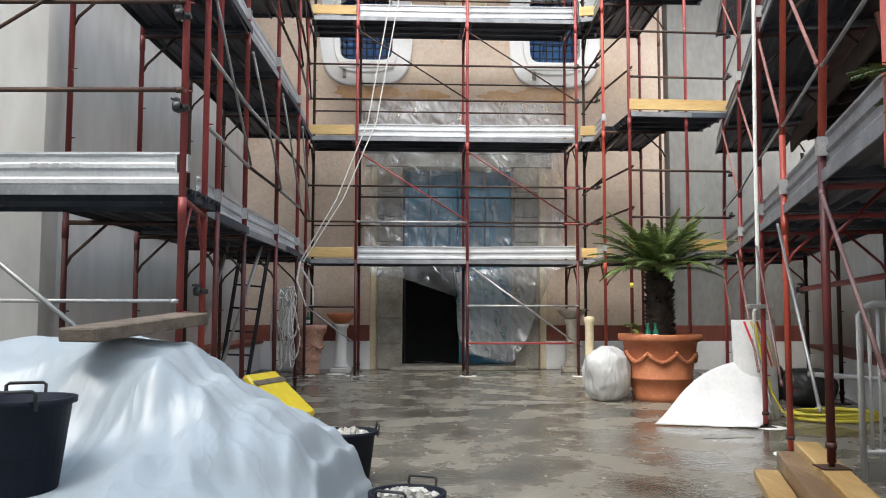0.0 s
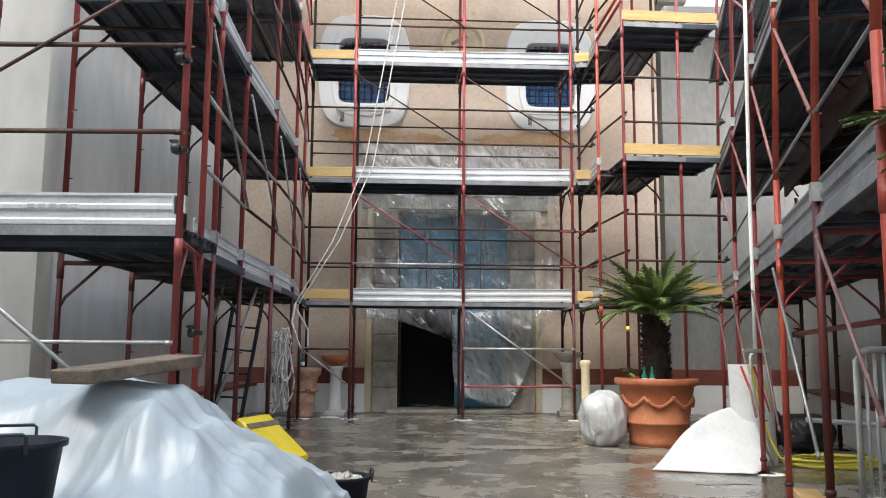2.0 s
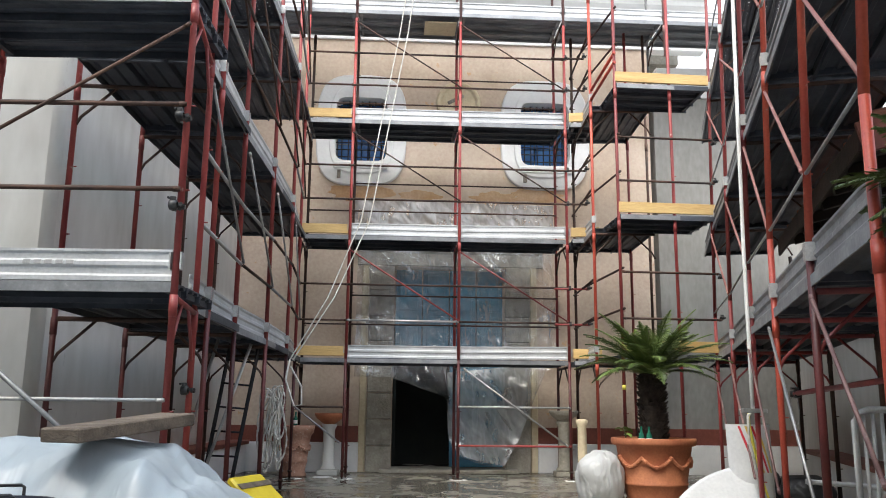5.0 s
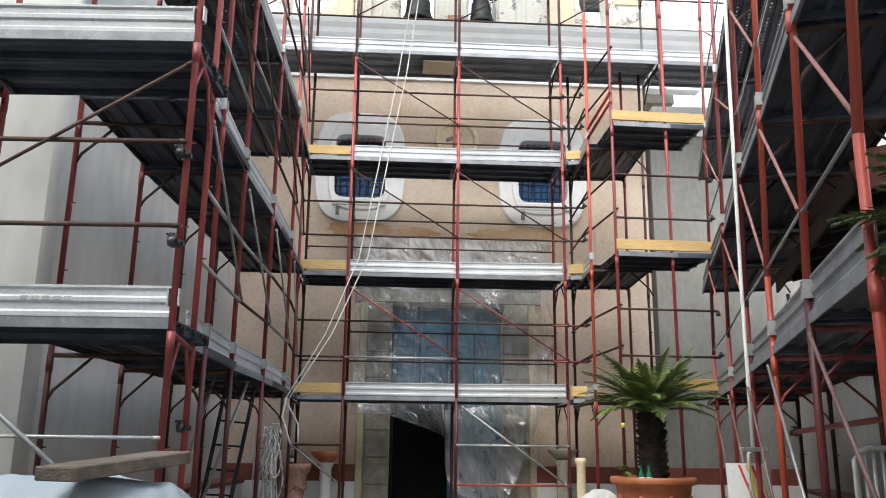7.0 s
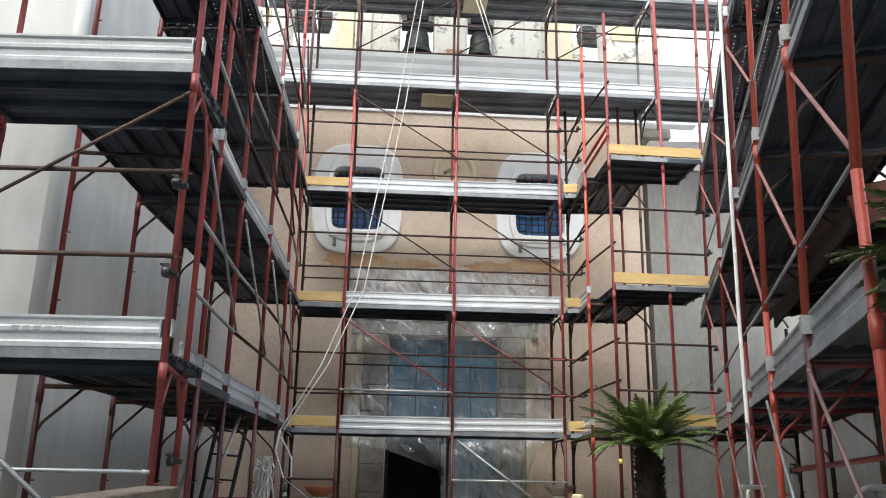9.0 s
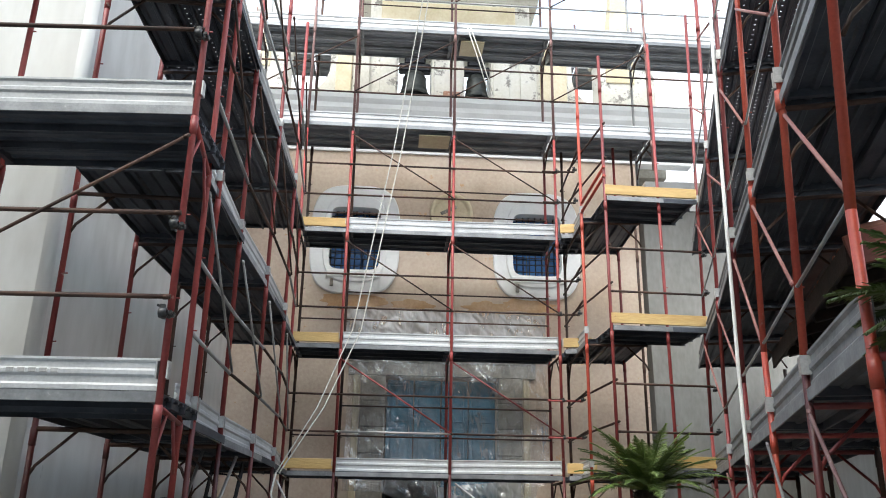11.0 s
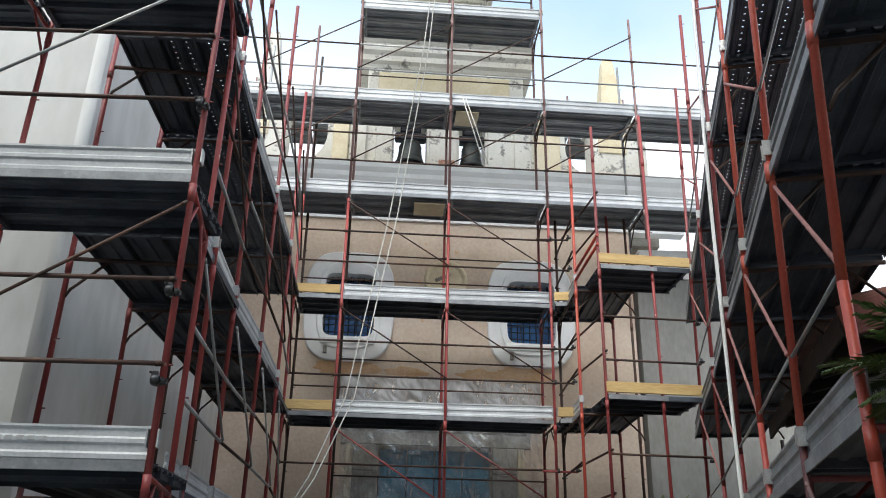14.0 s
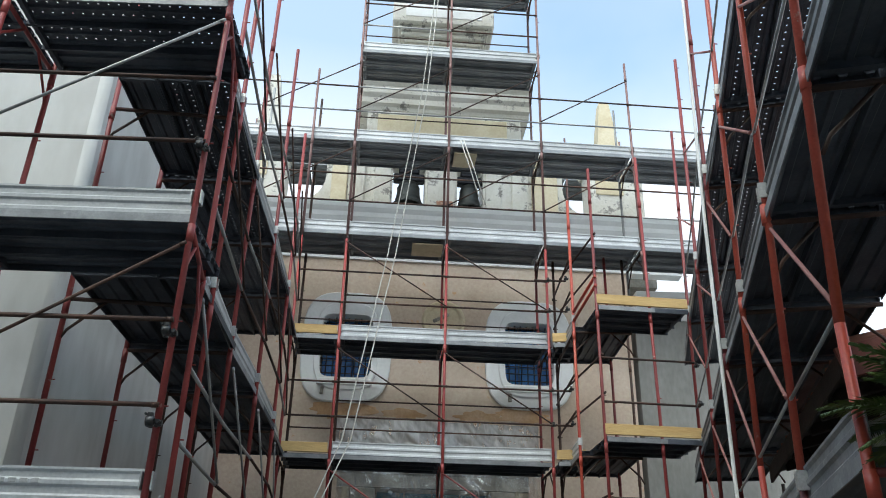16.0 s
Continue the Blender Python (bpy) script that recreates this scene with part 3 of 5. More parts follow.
tagged(part("wall_side_right", bm, WHITE), "plain off-white side wall, unseen, added to shape the light", "wall", kind="structure")

# cornice of the church and of the wing
CORN = [(0.2, 8.0), (-0.05, 8.0), (-0.05, 8.14), (-0.07, 8.17), (-0.07, 8.26), (-0.09, 8.30), (-0.09, 8.42), (-0.14, 8.48), (-0.14, 8.58), (-0.20, 8.64), (-0.20, 8.76), (-0.26, 8.84), (-0.26, 8.94), (-0.33, 9.02), (-0.33, 9.16), (0.2, 9.2)]
bm = bmesh.new()
extrude_profile(bm, CORN, Matrix.Translation((-4.3, FACE, 0)), 9.2)
tagged(part("cornice", bm, FRESH), "white moulded main cornice of the church", "cornice", kind="structure")
bm = bmesh.new()
extrude_profile(bm, [(0.1, 7.0), (-0.05, 7.0), (-0.08, 7.1), (-0.16, 7.18), (-0.18, 7.28), (-0.28, 7.38), (-0.28, 7.5), (0.1, 7.52)], Matrix.Translation((3.76, FACE + 0.14, 0)), 3.64)
tagged(part("cornice_wing", bm, FRESH), "white moulded cornice of the side wing", "cornice", kind="structure")

# dado: white plinth with an oxblood band above it
for n, (xa, xb) in enumerate(((-4.0, -1.62), (1.52, 3.75))):
    bm = bmesh.new()
    box(bm, xa, xb, FACE - 0.10, FACE, 0, 0.50, None, 0.01)
    tagged(part("plinth_facade_%d" % (n + 1), bm, FRESH), "white painted plinth along the church front", "plinth", kind="structure")
    bm = bmesh.new()
    box(bm, xa, xb, FACE - 0.05, FACE, 0.503, 0.78, None, 0.006)
    tagged(part("dado_band_facade_%d" % (n + 1), bm, BAND), "dark oxblood painted band above the plinth", "dado", kind="structure")
bm = bmesh.new()
box(bm, 3.76, 6.2, FACE + 0.03, FACE + 0.137, 0, 0.5)
tagged(part("plinth_wing", bm, FRESH), "white painted plinth of the side wing", "plinth", kind="structure")
bm = bmesh.new()
box(bm, 3.76, 6.2, FACE + 0.08, FACE + 0.137, 0.503, 0.78)
tagged(part("dado_band_wing", bm, BAND), "dark oxblood painted band on the wing", "dado", kind="structure")
bm = bmesh.new()
box(bm, LWX, LWX + 0.35, -5.8, FACE - 0.11, 0, 0.46, None, 0.01)
tagged(part("plinth_left", bm, FRESH), "low white bench wall along the side", "plinth", kind="structure")
bm = bmesh.new()
box(bm, LWX, LWX + 0.40, -5.8, FACE - 0.11, 0.463, 0.53, None, 0.01)
tagged(part("ledge_left", bm, BAND), "oxblood painted ledge on the low wall", "ledge", kind="structure")
bm = bmesh.new()
m = basis(RA - RDIR * 5 + ROFF * 1.2, RB + ROFF * 1.2)
box(bm, 0, 13.3, -0.345, 0, 0, 0.50, m, 0.01)
tagged(part("plinth_right", bm, FRESH), "low white bench wall below the eaves", "plinth", kind="structure")
bm = bmesh.new()
box(bm, 0, 13.3, -0.345, 0.04, 0.503, 0.56, m, 0.01)
tagged(part("ledge_right", bm, BAND), "oxblood painted ledge on the bench wall", "ledge", kind="structure")

# scaffolds
sc_f = thing("facade_scaffold", (0, 0.5, 0), "red tubular frame scaffold with galvanised decks before the church front", "scaffold")
W = 0.95
REAR = (0, W - 0.03)
LEVEL = {6: 6.075, 7: 7.175}   # the two tower decks sit a little higher
FX = [-1.8, 0.0, 1.8]
for x in FX:
    standard(sc_f, x, 0, 0, 16.2, low=1.85)
    standard(sc_f, x, W, 0, 16.2, RUST if x < 0 else RED, low=1.85)
    for k in range(1, 8):
        frame_top(sc_f, (x, 0), (x, W), 2 * LEVEL.get(k, k))
for j in range(1, 8):
    k = LEVEL.get(j, j)
    for n, (xa, xb) in enumerate(zip(FX, FX[1:])):
        bay(sc_f, (xa, 0), (xb, 0), REAR, k, diag=(1 if k < 4 else -1), tilt=0.02 if (n == 1 and k < 4) else 0, diag_mat=RED if k == 1 else None, metal=LITGALVDECK if k > 3 else None)
    for x in FX:
        toe_clamp(sc_f, x, 0, 2 * k, REAR)
    for xa, xb in zip(FX, FX[1:]):
        for h in (0.5, 1.0):
            rail(sc_f, (xa, W - 0.03, 2 * k + h), (xb, W - 0.03, 2 * k + h), 0.014, RUST)
rail(sc_f, (0, -0.03, 1.12), (1.8, -0.03, 1.12))
rail(sc_f, (0, -0.03, 0.52), (1.8, -0.03, 0.52), material=RED)
rail(sc_f, (0.08, -0.05, 1.72), (1.75, -0.05, 0.52), 0.015, GALV, "diagonal_brace")
# short bay to the corner, planked with timber
standard(sc_f, -2.6, -0.05, 0, 11.4, low=1.85)
standard(sc_f, -2.6, W, 0, 11.4, RUST)
for k in (1, 2, 3):
    bay(sc_f, (-2.6, 0), (-1.8, 0), REAR, k, "wood", rails=(0.47, 1.05), rail_mat=RUST)
    frame_top(sc_f, (-2.6, 0), (-2.6, W), 2 * k)
    rail(sc_f, (-2.6, W - 0.03, 2 * k + 0.5), (-1.8, W - 0.03, 2 * k + 0.5), 0.014, RUST)
rail(sc_f, (-2.6, -0.04, 1.1), (-1.8, -0.04, 1.1), material=RUST)
rail(sc_f, (-2.6, -0.05, 1.12), (-1.85, -0.05, 0.55), 0.015, GALV, "diagonal_brace")
# upper decks reach past both sides
for k in (4, 5):
    for xa, xb in ((-4.5, -3.6), (-3.6, -1.8), (1.8, 3.6), (3.6, 5.4), (5.4, 6.0)):
        bay(sc_f, (xa, 0), (xb, 0), REAR, k, diag=-1 if -4 < xa < 3 else 0, metal=LITGALVDECK)
    for x in (-3.6, 3.6, 5.4):
        toe_clamp(sc_f, x, 0, 2 * k, REAR)
        frame_top(sc_f, (x, 0), (x, W), 2 * k)
for x in (-3.6, 3.6, 5.4):
    standard(sc_f, x, 0, 7.2, 12.1 if x < 5 else 11.2, HAZEWORN, foot=False)
    standard(sc_f, x, W, 7.2, 11.6 if x < 5 else 11.0, GALV, foot=False)

# left scaffold along the side wall
sc_l = thing("side_scaffold_left", (-2.8, -3.5, 0), "red frame scaffold with steel decks along the side wall", "scaffold")
LP = [(-2.25, -6.5), (-2.33, -5.25), (-2.35, -3.65), (-2.42, -1.9), (-2.6, -0.12)]
LO = (-1.05, 0.0)
for n, (x, y) in enumerate(LP[:-1]):
    standard(sc_l, x, y, 0, 9.6 - 0.3 * n, low=1.85)
    standard(sc_l, x + LO[0] - (0.155 if n == 0 else 0), y - (0.1 if n == 0 else 0), 0, 7.3, low=2.0 if n < 2 else None, material=RED if n < 2 else RUST)
    for k in (1, 2, 3):
        frame_top(sc_l, (x, y), (x + LO[0] - (0.155 if n == 0 else 0), y - (0.1 if n == 0 else 0)), 2 * k)
        toe_clamp(sc_l, x, y, 2 * k, LO)
LDECK = [(-2.22, -7.07)] + LP[1:]
for k in (1, 2, 3):
    for a, b in zip(LDECK, LDECK[1:]):
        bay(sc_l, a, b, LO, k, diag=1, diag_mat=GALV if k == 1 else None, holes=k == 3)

# scaffold of the near return on the left
sc_n = thing("return_scaffold_left", (-3.5, -7.5, 0), "red frame scaffold with a ribbed toe board turning the corner", "scaffold")
NP = [(-2.04, -8.05), (-3.84, -8.05), (-5.64, -8.05)]
NO = (0, 0.95)
for n, (x, y) in enumerate(NP):
    standard(sc_n, x, y, 0, 9.4, low=None)
    standard(sc_n, x - 0.14 if n == 0 else x, y + NO[1], 0, 9.4, RED)
    for k in (1, 2, 3):
        frame_top(sc_n, (x, y), (x - (0.14 if n == 0 else 0), y + NO[1]), 2 * k, RED)
        toe_clamp(sc_n, x, y, 2 * k, NO)
for k in (1, 2, 3):
    for a, b in zip(NP, NP[1:]):
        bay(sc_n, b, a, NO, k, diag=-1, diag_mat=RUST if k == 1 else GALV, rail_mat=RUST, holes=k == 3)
rail(sc_n, (-3.84, -8.08, 1.12), (-2.04, -8.08, 1.12), 0.013)
rail(sc_n, (-3.84, -8.10, 1.9), (-2.1, -8.10, 0.5), 0.017, GALV, "diagonal_brace")
for z in (2.35, 2.95, 4.4, 5.9):
    coupler(sc_n, -2.06, -8.08, z)
coupler(sc_n, -2.2, -7.1, 1.2)

# right scaffold along the slanting side
sc_r = thing("side_scaffold_right", (3, -5, 0), "red frame scaffold with steel decks along the eaves side", "scaffold")
RP = [Vector((x, y, 0)) for x, y in ((1.42, -10.0), (1.79, -8.6), (2.21, -7.05), (2.57, -5.65), (3.16, -3.5), (3.61, -1.63))]
RO = ROFF * 1.05
SWAY = [0.06, 0.04, 0.034, 0.025, 0.02, 0.024]    # the row leans out over the eaves, the near uprights most


def leaning(p, k, sway):
    return Vector((p.x + sway * max(0.0, 2 * k - 2.4), p.y, 0))


for n, p in enumerate(RP):
    standard(sc_r, p.x, p.y, 0.196 if n < 2 else 0, 9.2, ORANGE if n in (0, 1, 2) else RED, low=1.95 if n == 1 else None, lean=SWAY[n])
    q = p + RO
    standard(sc_r, q.x, q.y, 0, 3.25, RUST)
    for k in (1, 1.94, 2.95):
        a, b = leaning(p, k, SWAY[n]), leaning(q, k, SWAY[n])
        frame_top(sc_r, a.xy, b.xy, 2 * k, RED if k == 1 else RUST)
        if n:
            toe_clamp(sc_r, a.x, a.y, 2 * k, RO.xy)
for k in (1, 1.94, 2.95):
    for n, (a, b) in enumerate(zip(RP, RP[1:])):
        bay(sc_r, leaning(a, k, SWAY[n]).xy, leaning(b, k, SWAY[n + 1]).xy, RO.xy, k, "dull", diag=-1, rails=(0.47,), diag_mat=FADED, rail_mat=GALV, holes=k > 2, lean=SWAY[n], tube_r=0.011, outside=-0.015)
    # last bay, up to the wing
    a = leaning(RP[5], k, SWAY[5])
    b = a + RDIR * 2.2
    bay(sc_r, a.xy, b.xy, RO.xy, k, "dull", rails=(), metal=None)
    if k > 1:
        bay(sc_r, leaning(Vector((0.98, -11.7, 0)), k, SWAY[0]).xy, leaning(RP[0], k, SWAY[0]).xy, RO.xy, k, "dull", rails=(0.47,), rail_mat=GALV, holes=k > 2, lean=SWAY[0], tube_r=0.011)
for n, (a, b) in enumerate(zip(RP, RP[1:])):
    p = b + (a - b) * 0.15 if n == 0 else b
    rail(sc_r, Vector((p.x, p.y, 1.72)) - ROFF * 0.05, Vector((a.x, a.y, 0.8 if n == 0 else 0.5)) - ROFF * 0.05, 0.011, GALV if n == 1 else HAZEWORN, "diagonal_brace")

# corner scaffold between facade and right side
sc_c = thing("corner_scaffold", (2.9, -0.6, 0), "red frame scaffold with timber toe boards in the corner", "scaffold")
for x, y, z1, mt in ((2.06, -0.85, 8.2, ORANGE), (2.25, -1.76, 8.3, RED), (3.08, -1.68, 8.6, RED), (3.0, 0.7, 8.0, RED), (3.35, 0.75, 8.0, RUST), (2.06, 0.9, 8.0, RUST)):
    standard(sc_c, x, y, 0, z1, mt)
for k in (1, 2, 3):
    bay(sc_c, (2.25, -1.80), (3.68, -1.68), (-0.05, 0.95), k, "wood", rails=() if k == 3 else (0.36, 1.02), rail_mat=RUST)
    bay(sc_c, (2.06, 0.9), (2.06, -0.85), (0.95, 0.0), k, "steel", rails=(0.47, 1.05), rail_mat=RUST)
    bay(sc_c, (1.85, -0.02), (2.3, -0.1), REAR, k, "wood", rails=())
    toe_clamp(sc_c, 2.06, -0.85, 2 * k, (1, 0))
    frame_top(sc_c, (2.06, -0.85), (3.0, -0.85), 2 * k)
    frame_top(sc_c, (2.06, -0.85), (2.06, 0.9), 2 * k)

    for h in (0.47, 1.05):
        rail(sc_c, (1.55, -0.06, 2 * k + h - 0.03), (2.12, -0.06, 2 * k + h - 0.03), material=RED if k == 1 else RUST)
        rail(sc_c, (2.0, -0.1, 2 * k + h - 0.02), (2.28, -1.82, 2 * k + h + 0.03), material=RUST)
        coupler(sc_c, 1.8, -0.05, 2 * k + h - 0.03, 0.8)
        coupler(sc_c, 2.1, -0.12, 2 * k + h - 0.02, 0.8)
        if k < 3:
            coupler(sc_c, 3.68, -1.70, 2 * k + h - 0.08, 0.8)
rail(sc_c, (2.06, -0.9, 6.1), (2.25, -1.80, 6.35), 0.024, ORANGE, "hand_rail")
rail(sc_c, (2.06, -0.9, 5.95), (2.25, -1.80, 6.2), 0.024, ORANGE, "hand_rail")
# loose ties beside the eaves
rail(sc_r, (2.66, -6.2, 1.24), (2.55, -8.6, 1.33), 0.022, RED, "tie_tube")
coupler(sc_r, 2.66, -6.25, 1.24)
# pale boards laid under the upper decks
for x0, x1, z in ((-0.62, -0.06, 7.76), (0.12, 0.56, 9.76)):
    bm = bmesh.new()
    box(bm, x0, x1, 0.12, 0.62, z - 0.03, z, None, 0.004)
    part("board_insert", bm, YELLOWTRIM, sc_f, "pale timber board let into the deck")


# ---- church front ----
def ring_shape(bm, cx, cz, a, b, a2, b2, y0, y1, power=3.4, seg=56):
    """A soft-cornered frame between two outlines."""
    def outline(aa, bb, pw, y):
        vs = []
        for i in range(seg):
            t = 2 * math.pi * (i + 0.5) / seg
            c, s_ = math.cos(t), math.sin(t)
            vs.append(bm.verts.new((cx + aa * math.copysign(abs(c) ** (2 / pw), c), y, cz + bb * math.copysign(abs(s_) ** (2 / pw), s_))))
        return vs
    rows = [outline(a, b, power, y1), outline(a, b, power, y0 + 0.015), outline(a - 0.02, b - 0.02, power, y0), outline(a2, b2, 7, y0), outline(a2, b2, 7, y1)]
    for p, q in zip(rows, rows[1:]):
        for i in range(seg):
            bm.faces.new((p[i], p[(i + 1) % seg], q[(i + 1) % seg], q[i]))


def church_window(n, hole):
    x0, x1, z0, z1 = hole
    cx, cz = (x0 + x1) / 2, (z0 + z1) / 2
    w = thing("window_%d" % n, (cx, FACE, z0), "blue glazed church window behind an iron grille in a white stucco surround", "window", kind="structure")
    bm = bmesh.new()
    ring_shape(bm, cx, cz, 0.84, 1.08, (x1 - x0) / 2 - 0.01, (z1 - z0) / 2 - 0.01, FACE - 0.07, FACE + 0.3)
    surround = part("window_surround", bm, FRESH, w, "white stucco surround with soft corners")
    bm = bmesh.new()
    ring_shape(bm, cx, cz, 0.60, 0.86, (x1 - x0) / 2 - 0.012, (z1 - z0) / 2 - 0.012, FACE - 0.10, FACE - 0.06)
    part("inner_moulding", bm, FRESH, surround)
    bm = bmesh.new()
    box(bm, cx - 0.42, cx - 0.36, FACE - 0.14, FACE - 0.07, z0 - 0.32, z0 - 0.18)
    part("vent_slot", bm, STONE, surround)
    bm = bmesh.new()
    box(bm, cx - 0.5, cx + 0.5, FACE - 0.12, FACE - 0.02, z0 - 0.14, z0 - 0.01, None, 0.015)
    part("window_sill", bm, FRESH, w)
    for i in range(3):
        xa = x0 + 0.03 + (x1 - x0 - 0.06) * i / 3
        xb = x0 + 0.03 + (x1 - x0 - 0.06) * (i + 1) / 3
        for j in range(3):
            za = z0 + 0.03 + (z1 - z0 - 0.06) * j / 3
            zb = z0 + 0.03 + (z1 - z0 - 0.06) * (j + 1) / 3
            bm = bmesh.new()
            box(bm, xa + 0.01, xb - 0.01, FACE + 0.25, FACE + 0.26, za + 0.01, zb - 0.01)
            part("pane", bm, BLUEGLASS, w)
    for i in range(1, 8):
        bm = bmesh.new()
        x = x0 + (x1 - x0) * i / 8
        tube(bm, (x, FACE + 0.12, z0), (x, FACE + 0.12, z1), 0.011, 6)
        part("grille_bar", bm, IRON, w)
    for j in range(1, 9):
        bm = bmesh.new()
        z = z0 + (z1 - z0) * j / 9
        tube(bm, (x0, FACE + 0.10, z), (x1, FACE + 0.10, z), 0.011, 6)
        part("grille_bar", bm, IRON, w)


church_window(1, WIN_L)
church_window(2, WIN_R)

med = thing("medallion", (MID, FACE, 6.35), "round stucco medallion with a worn relief", "relief", kind="structure")
bm = bmesh.new()
prof = [(0.42, 0), (0.42, 0.05), (0.39, 0.075), (0.34, 0.06), (0.33, 0.03), (0.30, 0.02), (0.02, 0.02)]
lathe(bm, prof, (0, 0, 0), 48)
bmesh.ops.transform(bm, matrix=Matrix.Translation((MID, FACE, 6.78)) @ Euler((radians(90), 0, 0)).to_matrix().to_4x4(), verts=bm.verts)
part("medallion_ring", bm, YELLOWTRIM, med)
bm = bmesh.new()
box(bm, -0.17, 0.17, -0.05, -0.02, -0.035, 0.035, Matrix.Translation((MID - 0.05, FACE, 6.85)) @ Matrix.Rotation(radians(-28), 4, "Y"), 0.012)
part("relief_fragment", bm, STONE, med)

# portal
portal = thing("door_1", (MID, FACE, 0), "tall church portal with stone jambs and blue doors half open", "door", kind="structure")
for xa, xb in ((-1.50, -1.05), (0.95, 1.40)):
    for n in range(8):
        bm = bmesh.new()
        za = 3.62 * n / 8
        box(bm, xa + random.uniform(0, 0.015), xb - random.uniform(0, 0.015), FACE - 0.10 - random.uniform(0, 0.02), FACE + 0.3, za + 0.004, za + 0.447, None, 0.012)
        part("jamb_stone", bm, STONE, portal)
for xa, xb in ((-1.63, -1.51), (1.41, 1.53)):
    bm = bmesh.new()
    box(bm, xa, xb, FACE - 0.06, FACE + 0.01, 0, 4.0, None, 0.01)
    part("plaster_margin", bm, YELLOWTRIM, portal)
bm = bmesh.new()
extrude_profile(bm, [(0.2, 3.63), (-0.10, 3.63), (-0.10, 3.85), (-0.14, 3.88), (-0.14, 4.0), (-0.26, 4.12), (-0.26, 4.2), (0.2, 4.22)], Matrix.Translation((-1.72, FACE, 0)), 3.36)
part("lintel", bm, STONE, portal)
bm = bmesh.new()
box(bm, -1.25, 1.15, FACE - 0.35, FACE + 0.5, 0.0, 0.07, None, 0.012)
part("threshold", bm, STONE, portal)
# fixed upper lights and the right leaf
for n in range(4):
    xa = -1.03 + 0.495 * n
    bm = bmesh.new()
    box(bm, xa + 0.01, xa + 0.485, FACE + 0.24, FACE + 0.28, 2.03, 3.6, None, 0.006)
    box(bm, xa + 0.08, xa + 0.415, FACE + 0.215, FACE + 0.245, 2.12, 2.75, None, 0.01)
    box(bm, xa + 0.08, xa + 0.415, FACE + 0.215, FACE + 0.245, 2.85, 3.5, None, 0.01)
    part("upper_panel", bm, BLUEDOOR, portal)
bm = bmesh.new()
box(bm, -1.04, 0.94, FACE + 0.2, FACE + 0.3, 1.94, 2.02, None, 0.01)
part("transom_bar", bm, SHADEGREEN, portal)
bm = bmesh.new()
box(bm, -0.02, 0.94, FACE + 0.25, FACE + 0.30, 0.08, 1.93, None, 0.006)
for za, zb in ((0.2, 0.8), (0.95, 1.8)):
    box(bm, 0.08, 0.42, FACE + 0.225, FACE + 0.255, za, zb, None, 0.012)
    box(bm, 0.5, 0.84, FACE + 0.225, FACE + 0.255, za, zb, None, 0.012)
part("door_leaf", bm, BLUEDOOR, portal)
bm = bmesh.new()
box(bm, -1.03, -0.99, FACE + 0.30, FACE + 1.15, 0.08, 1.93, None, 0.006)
part("door_leaf", bm, SHADEGREEN, portal, "dark green leaf standing open")
# added near-black panel that stands for the unlit inside of the doorway
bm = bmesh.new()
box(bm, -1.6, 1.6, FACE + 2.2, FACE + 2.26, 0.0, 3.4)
part("inner_screen", bm, SHADEGREEN, portal, "near-black panel added for the dark inside the doorway")


# dust sheets over the portal
def hanging_sheet(name, x0, x1, top, low, y, nx, nz, wr, seed, label, material=None):
    bm = bmesh.new()
    cols = []
    for i in range(nx + 1):
        x = x0 + (x1 - x0) * i / nx
        zt, zb = top(x), low(x)
        row = []
        for j in range(nz + 1):
            f = j / nz
            z = zt + (zb - zt) * f
            p = Vector((x * 1.6 + seed, z * 0.7, seed))
            q = Vector((x * 4 - z * 2.5, z * 2.2 + x * 1.1, seed + 3))
            r = Vector((x * 3.2 + z * 2.6, z * 1.3 - x * 0.9, seed + 7))
            d = wr * (1.2 * noise.noise(p) + 0.3 * noise.noise(q * 0.6) + 1.1 * (0.3 - abs(noise.noise(r))) + 0.5 * (0.3 - abs(noise.noise(r * 2.3))))
            fold = 0.35 * wr * abs(math.sin(x * 5.5 + z * 2.2 + 2 * noise.noise(p)))
            row.append(bm.verts.new((x + 0.3 * d * f, y + d - fold - 0.10 * f * f, z)))
        cols.append(row)
    for a, b in zip(cols, cols[1:]):
        for j in range(nz):
            f = bm.faces.new((a[j], a[j + 1], b[j + 1], b[j]))
            f.smooth = True
    return tagged(part(name, bm, material or CLEAR), label, "dust sheet", "dust sheets")


def lower_edge(x):
    pts = [(-1.75, 1.62), (-1.1, 1.62), (-0.5, 1.42), (-0.12, 1.28), (-0.08, 0.55), (0.10, 0.30), (0.5, 0.16), (0.86, 0.10), (1.12, 0.55), (1.35, 1.1), (1.62, 1.75), (1.9, 1.85)]
    for (xa, za), (xb, zb) in zip(pts, pts[1:]):
        if x <= xb:
            return za + (zb - za) * max(0, (x - xa) / (xb - xa))
    return pts[-1][1]


hanging_sheet("dust_sheet", -1.72, 1.82, lambda x: 3.95 - 0.05 * math.sin(x * 2), lower_edge, 1.28, 150, 120, 0.07, 5.0, "creased clear polythene sheet hung over the portal")
hanging_sheet("dust_sheet", -1.80, 1.80, lambda x: 4.78 - 0.02 * x, lambda x: 4.0, 1.22, 140, 50, 0.06, 11.0, "creased clear polythene strip tied above the portal", STRIP)
hanging_sheet("dust_sheet", -0.10, 1.30, lambda x: 1.72 + 0.1 * x, lambda x: lower_edge(x) + 0.04, 1.17, 80, 70, 0.10, 17.0, "loose polythene flap gathered across the doorway", STRIP)

